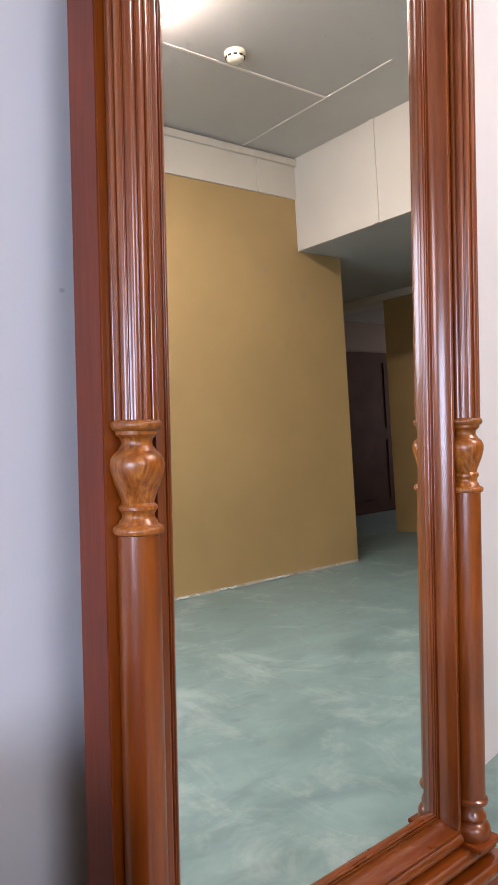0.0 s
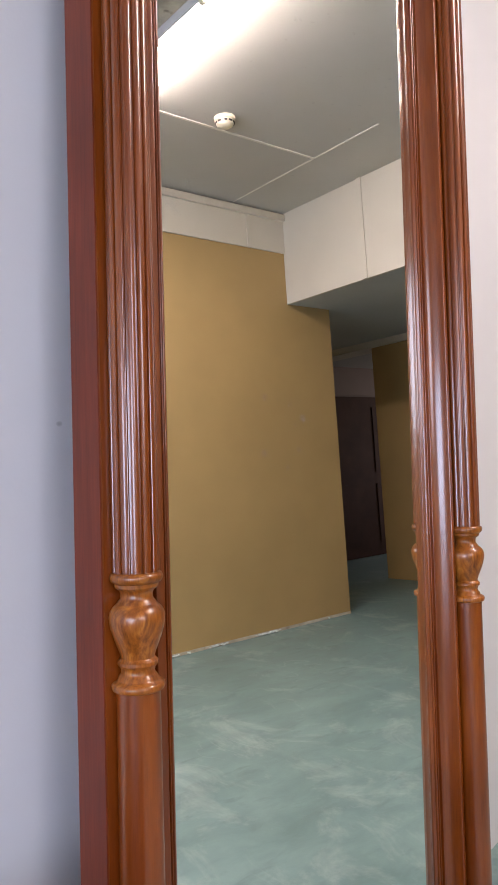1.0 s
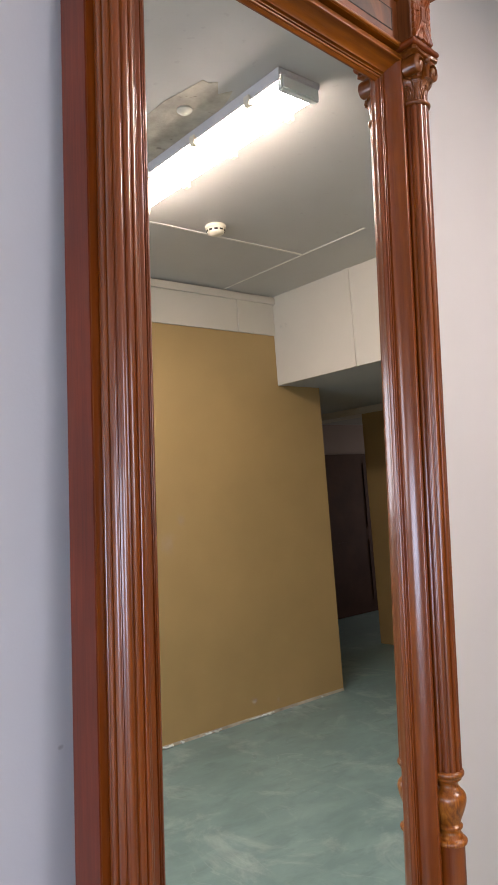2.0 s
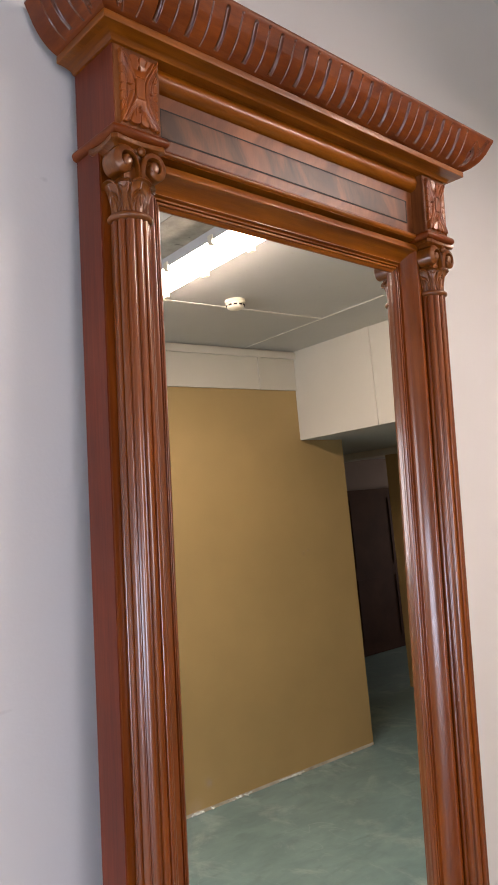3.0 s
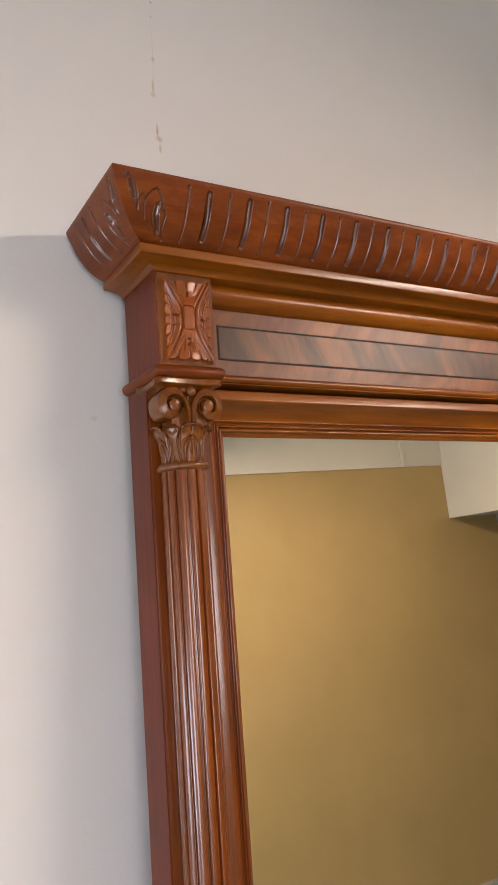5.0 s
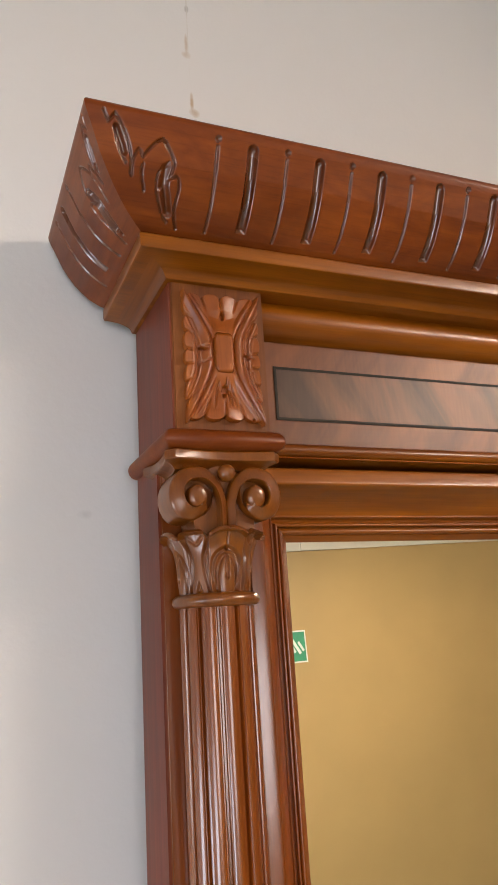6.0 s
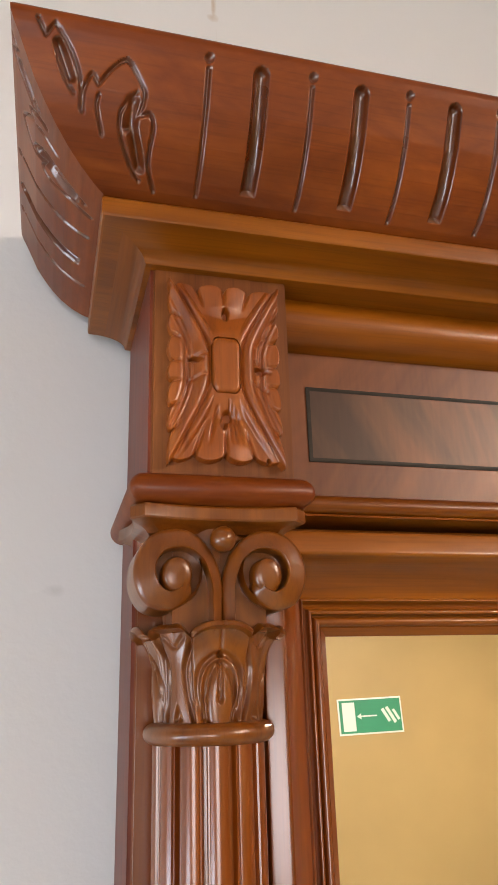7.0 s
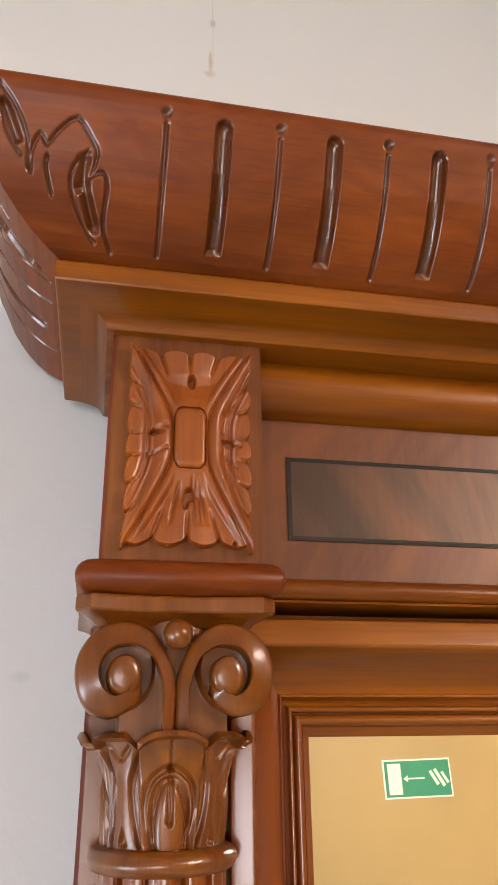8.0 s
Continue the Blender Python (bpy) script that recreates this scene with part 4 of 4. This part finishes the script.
def crown_side(which):
    x0, x1 = BLK_L, 2 * MID - BLK_L
    rows_n = 104
    length = (x1 - x0) if which == "front" else BACK - BLK_Y
    step = 0.0005
    bm = bmesh.new()
    shares = [j / rows_n for j in range(rows_n + 1)]
    data = [crown_at(s) for s in shares]
    o_max = 0.068
    if which == "front":
        base = np.arange(x0 - o_max, x1 + o_max + step, step)
        ends = [(x0, 1.0), (x1, -1.0)]
        pattern = [("line", MID + (k - 7) * PITCH) for k in range(15)] + [("flute", MID + (k - 6.5) * PITCH) for k in range(14)]
    else:
        base = np.arange(-o_max, length + step, step)
        ends = [(0.0, 1.0)]
        pattern = [("line", 0.012), ("flute", 0.037), ("line", 0.058)]
    rows, cuts = [], []
    for s, (o, z, no, nz, total) in zip(shares, data):
        if which == "front":
            lo_e, hi_e = x0 - o, x1 + o
        else:
            lo_e, hi_e = -o, length
        xs = np.clip(base, lo_e, hi_e)
        v = np.full_like(xs, s * total)
        d = carve_depth(xs, v, ends, pattern)
        d *= np.clip((xs - lo_e) / 0.0015, 0, 1) * (np.clip((hi_e - xs) / 0.0015, 0, 1) if which == "front" else 1.0)
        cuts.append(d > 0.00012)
        oo, zz = o - d * no, z - d * nz
        if which == "front":
            rows.append([(float(x), BLK_Y - float(q), float(h)) for x, q, h in zip(xs, oo, zz)])
        elif which == "left":
            rows.append([(x0 - float(q), BLK_Y + float(x), float(h)) for x, q, h in zip(xs, oo, zz)])
        else:
            rows.append([(x1 + float(q), BLK_Y + float(x), float(h)) for x, q, h in zip(xs, oo, zz)])
    nv = len(rows[0])
    verts = [p for r in rows for p in r]
    grid = np.array(verts).reshape(len(rows), nv, 3)
    wide = np.abs(np.diff(grid, axis=1)).max(axis=2) > 1e-7
    keep = wide[:-1] | wide[1:]
    faces = [(i * nv + j, i * nv + j + 1, (i + 1) * nv + j + 1, (i + 1) * nv + j) for i, j in np.argwhere(keep).tolist()]
    me = bpy.data.meshes.new("crown_face")
    me.from_pydata(verts, [], faces)
    me.materials.append(RED_X if which == "front" else RED_Y)
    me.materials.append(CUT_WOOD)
    # faces inside the cuts take the darkened, glossier wood
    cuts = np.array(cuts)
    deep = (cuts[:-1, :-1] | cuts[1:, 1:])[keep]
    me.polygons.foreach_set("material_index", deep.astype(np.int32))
    me.validate()
    for p in me.polygons:
        p.use_smooth = True
    ob = new("crown_face", me)
    ob.parent = mirror
    return tagged(ob, "red-brown crown carved with flutes and corner leaves")


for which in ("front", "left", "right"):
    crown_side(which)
bm = bmesh.new()
o = CROWN[-1][0]
box(bm, BLK_L - o + 0.0002, 2 * MID - BLK_L + o - 0.0002, BLK_Y - o + 0.0002, BACK, 2.3205, 2.3257)
part("crown_top", bm, RED_X, mirror)
part("crown_core", boxed(BLK_L - 0.02, 2 * MID - BLK_L + 0.02, BLK_Y - 0.02, BACK - 0.001, 2.2705, 2.3212), BACKING, mirror)

# foot of the mirror: mouldings that step outwards, and a plinth
part("base_rail", boxed(IN_L - 0.046, IN_R + 0.046, FACE - 0.003, 0.05, 0.226, 0.2420), BASE_X, mirror)
for y, z, r, x0, x1 in ((0.006, 0.2290, 0.0105, LX + 0.030, RX - 0.030), (-0.012, 0.2080, 0.0115, OUT_L - 0.004, OUT_R + 0.004), (-0.030, 0.1800, 0.0125, OUT_L - 0.016, OUT_R + 0.016)):
    part("base_moulding", rod(x0, x1, arc(y, z, r, 90, 270, 16) + [(0.05, z - r), (0.05, z + r)]), BASE_X, mirror, smooth=True, angle=50)
for cx in (LX, RX):
    part("pedestal", boxed(cx - 0.0325, cx + 0.0325, -0.034, BACK, 0.2190, 0.2265, bevel=0.001), RED_X, mirror)
part("plinth", boxed(OUT_L - 0.014, OUT_R + 0.014, -0.036, BACK, -0.004, 0.171, bevel=0.002), RED_X, mirror, "plain red-brown plinth")

# ---------------------------------------------------------------- fixtures of the room
# trims on the cream band and the ceiling seams
slab("trim", WEST_X, BEAM_X, BACK_Y + 0.012, BACK_Y + 0.034, 2.700, CEILING - 0.014, CREAM, "cream strip along the top of the wall", "trim")
slab("trim", 2.680, 2.708, BACK_Y + 0.012, BACK_Y + 0.020, 2.485, 2.706, CREAM, "cream vertical batten over a board joint", "trim")
slab("trim", 1.380, 1.408, BACK_Y + 0.012, BACK_Y + 0.020, 2.485, 2.706, CREAM, "cream vertical batten over a board joint", "trim")
slab("trim", BEAM_X - 0.008, BEAM_X, -2.151, -2.116, SOFFIT, CEILING, CREAM, "cream vertical batten on the beam", "trim")
slab("ceiling_seam", WEST_X, 2.563, -2.077, -2.063, CEILING - 0.004, CEILING, SEAM, "cream cover strip along a ceiling joint", "trim")
slab("ceiling_seam", 2.565, 2.575, BACK_Y, -1.6, CEILING - 0.003, CEILING, SEAM, "cream cover strip along a ceiling joint", "trim")


def smoke_detector(x, y):
    root = new("smoke_detector")
    root.location = (x, y, CEILING)
    tagged(root, "round off-white smoke detector on the ceiling", "smoke detector")
    part("base", lathe(bmesh.new(), [(0.050, 0.0), (0.052, -0.004), (0.052, -0.014), (0.048, -0.018)], 0, 0, 40), PLASTIC, root, smooth=True)
    part("head", lathe(bmesh.new(), [(0.044, -0.017), (0.044, -0.022), (0.044, -0.030), (0.041, -0.040), (0.030, -0.047), (0.010, -0.050)], 0, 0, 40), PLASTIC, root, smooth=True)
    for i in range(10):
        a = 2 * math.pi * i / 10
        bm = boxed(-0.009, 0.009, -0.0015, 0.0015, -0.034, -0.026)
        bmesh.ops.transform(bm, verts=bm.verts, matrix=Matrix.Rotation(a, 4, "Z") @ Matrix.Translation((0, 0.0455, 0)))
        part("vent", bm, INLAY, root)
    return root


smoke_detector(1.855, -1.958)


def fluorescent_lamp(x, y0, y1):
    root = new("fluorescent_lamp")
    root.location = (x, (y0 + y1) / 2, CEILING)
    tagged(root, "lit fluorescent ceiling lamp with a long diffuser and clips", "ceiling lamp")
    h = (y1 - y0) / 2
    part("tray", boxed(-0.090, 0.090, -h, h, -0.022, 0.0, bevel=0.003), GREY_METAL, root)
    bm = bmesh.new()
    prof = [(-0.082, -0.022)] + [(0.082 * math.cos(radians(a)), -0.040 + 0.030 * math.sin(radians(a))) for a in range(180, 361, 12)] + [(0.082, -0.022)]
    vs = grid_faces(bm, [[(px, yy, pz) for px, pz in prof] for yy in (-h + 0.03, h - 0.03)])
    cap(bm, vs[0])
    cap(bm, list(reversed(vs[1])))
    part("diffuser", bm, TUBE_LIGHT, root, "glowing white diffuser", smooth=True, angle=60)
    part("side_plate", boxed(-0.098, -0.092, -h, h, -0.042, 0.0, bevel=0.002), GREY_METAL, root)
    for yy in (-h, h - 0.03):
        part("end_cap", boxed(-0.085, 0.085, yy, yy + 0.03, -0.068, -0.020, bevel=0.006), SIGN_WHITE, root)
    for k in range(4):
        yy = -h + 0.16 + k * (2 * h - 0.32) / 3
        for sx in (-1, 1):
            part("clip", boxed(sx * 0.094 - 0.012, sx * 0.094 + 0.010, yy - 0.014, yy + 0.014, -0.060, -0.024, bevel=0.002), PLASTIC, root)
    return root


fluorescent_lamp(1.305, -2.036, -0.766)


# bare patch where the ceiling paint is broken away
def bare_patch():
    bm = bmesh.new()
    rng = random.Random(5)
    ring = []
    for i in range(30):
        a = 2 * math.pi * i / 30
        r = (1 + 0.06 * rng.uniform(-1, 1)) / (abs(math.cos(a)) ** 4 + abs(math.sin(a)) ** 4) ** 0.25
        ring.append(bm.verts.new((1.110 + 0.105 * r * math.cos(a), -1.47 + 0.50 * r * math.sin(a), CEILING - 0.0015)))
    top = [bm.verts.new((v.co.x, v.co.y, CEILING)) for v in ring]
    for i in range(30):
        j = (i + 1) % 30
        bm.faces.new((ring[i], ring[j], top[j], top[i]))
    bm.faces.new(ring)
    return bm


thing("ceiling_patch", bare_patch(), CONCRETE, "rough bare concrete patch in the ceiling paint", "ceiling", "structure")
thing("cable_rosette", lathe(bmesh.new(), [(0.026, CEILING), (0.028, CEILING - 0.006), (0.020, CEILING - 0.014), (0.006, CEILING - 0.017)], 1.10, -1.139, 28),
      PLASTIC, "small round off-white ceiling cover", "ceiling cover", smooth=True)


def exit_sign(x0, x1, z0, z1):
    root = new("exit_sign")
    root.location = ((x0 + x1) / 2, BACK_Y, (z0 + z1) / 2)
    tagged(root, "green and white emergency exit sign on the ochre wall", "sign")
    w, h = (x1 - x0) / 2, (z1 - z0) / 2
    part("plate", boxed(-w, w, 0.0, 0.003, -h, h), SIGN_WHITE, root)
    part("field", boxed(-w + 0.007, w - 0.007, 0.003, 0.0042, -h + 0.007, h - 0.007), SIGN_GREEN, root)
    part("door_mark", boxed(-w + 0.020, -w + 0.078, 0.0042, 0.0052, -h + 0.016, h - 0.016), SIGN_WHITE, root)
    bm = boxed(-0.052, 0.030, 0.0042, 0.0052, -0.003, 0.003)
    tip = [bm.verts.new((px, py, pz)) for py in (0.0042, 0.0052) for px, pz in ((-0.064, 0.0), (-0.044, 0.013), (-0.044, -0.013))]
    for f in ((0, 1, 2), (5, 4, 3), (0, 3, 4, 1), (1, 4, 5, 2), (2, 5, 3, 0)):
        bm.faces.new([tip[i] for i in f])
    part("arrow", bm, SIGN_WHITE, root)
    bm = bmesh.new()
    for cx, cz, lx, lz, ang in ((0.072, 0.0, 0.062, 0.014, 60), (0.096, 0.0, 0.076, 0.014, 60), (0.120, 0.0, 0.050, 0.012, 60)):
        b2 = boxed(-lx / 2, lx / 2, 0.0042, 0.0052, -lz / 2, lz / 2)
        bmesh.ops.transform(b2, verts=b2.verts, matrix=Matrix.Translation((cx, 0, cz)) @ Matrix.Rotation(radians(ang), 4, "Y"))
        me = bpy.data.meshes.new("mark")
        b2.to_mesh(me)
        b2.free()
        bm.from_mesh(me)
        bpy.data.meshes.remove(me)
    part("slanted_bars", bm, SIGN_WHITE, root)
    return root


exit_sign(1.058, 1.357, 1.949, 2.100)

# dark door at the far end of the passage
door = new("door_1")
door.location = (5.95, -4.87, 0)
tagged(door, "closed dark brown panelled door at the end of the passage", "door", kind="structure")
part("leaf", boxed(-0.62, 0.62, 0.0, 0.04, 0.005, 1.80), DARK_DOOR, door)
for x in (-0.31, 0.31):
    for z0, z1 in ((0.15, 0.82), (0.95, 1.69)):
        part("panel", boxed(x - 0.2, x + 0.2, 0.04, 0.05, z0, z1, bevel=0.004), DARK_DOOR, door)

# windows
for y0, y1 in WINDOWS:
    win = new("window_1")
    win.location = (WEST_X - 0.16, 0, 0)
    tagged(win, "white framed window in the side wall", "window", kind="structure")
    mid_y = (y0 + y1) / 2
    for a, b, c, d in ((y0, y0 + 0.06, WIN_Z0, WIN_Z1), (y1 - 0.06, y1, WIN_Z0, WIN_Z1), (y0 + 0.06, y1 - 0.06, WIN_Z0, WIN_Z0 + 0.06),
                       (y0 + 0.06, y1 - 0.06, WIN_Z1 - 0.06, WIN_Z1), (mid_y - 0.03, mid_y + 0.03, WIN_Z0 + 0.06, WIN_Z1 - 0.06)):
        part("window_frame", boxed(-0.03, 0.03, a, b, c, d), PLASTIC, win)
    for a, b in ((y0 + 0.06, mid_y - 0.03), (mid_y + 0.03, y1 - 0.06)):
        pane = part("pane", boxed(-0.003, 0.003, a, b, WIN_Z0 + 0.06, WIN_Z1 - 0.06), WINDOW_GLASS, win)
        pane.visible_shadow = False


win = new("window_1")
win.location = (0, BACK_Y - 0.16, 0)
tagged(win, "white framed window in the ochre wall", "window", kind="structure")
xs = [SOUTH_X0 + (SOUTH_X1 - SOUTH_X0) * i / 2 for i in range(3)]
for x in xs:
    part("window_frame", boxed(x - 0.03, x + 0.03, -0.03, 0.03, SOUTH_Z0, SOUTH_Z1), PLASTIC, win)
for x0, x1 in zip(xs, xs[1:]):
    for z0, z1 in ((SOUTH_Z0, SOUTH_Z0 + 0.06), (SOUTH_Z1 - 0.06, SOUTH_Z1)):
        part("window_frame", boxed(x0 + 0.03, x1 - 0.03, -0.03, 0.03, z0, z1), PLASTIC, win)
    pane = part("pane", boxed(x0 + 0.03, x1 - 0.03, -0.003, 0.003, SOUTH_Z0 + 0.06, SOUTH_Z1 - 0.06), WINDOW_GLASS, win)
    pane.visible_shadow = False


def shade_cabinet(x0, x1, y0, y1, z1):
    """Low cabinet beside the mirror, unseen; added to shade the foot of the wall from the windows."""
    root = new("shade_cabinet")
    tagged(root, "unseen low dark brown cabinet added beside the mirror to shade the wall", "cabinet")
    part("body", boxed(x0, x1, y0 + 0.02, y1, 0.06, z1 - 0.025), DARK_DOOR, root)
    part("top", boxed(x0 - 0.005, x1 + 0.005, y0, y1, z1 - 0.025, z1, bevel=0.003), DARK_DOOR, root)
    part("plinth", boxed(x0 + 0.02, x1 - 0.02, y0 + 0.05, y1, FLOOR, 0.06), DARK_DOOR, root)
    for a, b in ((x0 + 0.01, (x0 + x1) / 2 - 0.003), ((x0 + x1) / 2 + 0.003, x1 - 0.01)):
        door = part("door", boxed(a, b, y0, y0 + 0.02, 0.07, z1 - 0.035, bevel=0.002), DARK_DOOR, root)
        part("handle", boxed((a + b) / 2 - 0.05, (a + b) / 2 + 0.05, y0 - 0.02, y0, z1 - 0.1, z1 - 0.085, bevel=0.003), DARK_DOOR, door)
    return root


# stays out of view; only its shadow on the wall is wanted
shade_cabinet(-1.30, -0.25, -0.60, 0.155, 0.60)


def plaster_crumbs(stretches):
    """White chips of broken plaster along the foot of the ochre wall."""
    rng = random.Random(11)
    bm = bmesh.new()
    for x0, x1, n in stretches:
        for _ in range(n):
            c = bmesh.ops.create_icosphere(bm, subdivisions=1, radius=1.0)
            s = rng.uniform(0.004, 0.009)
            m = Matrix.Translation((rng.uniform(x0, x1), BACK_Y + 0.006 + rng.uniform(0, 0.012), 0.006 + rng.uniform(0, 0.006))) @ Matrix.Rotation(rng.uniform(0, 6), 4, "Z") @ Matrix.Diagonal((s * rng.uniform(1.2, 3.0), s, s * 0.8, 1))
            bmesh.ops.transform(bm, verts=c["verts"], matrix=m)
    return bm


tagged(new("plaster_crumbs", finish("plaster_crumbs", plaster_crumbs([(1.88, 1.96, 10), (2.17, 2.30, 14), (2.54, 2.72, 14), (1.0, 3.3, 10)]), SIGN_WHITE)), "white plaster crumbs along the foot of the ochre wall", "debris", "", "stuff")
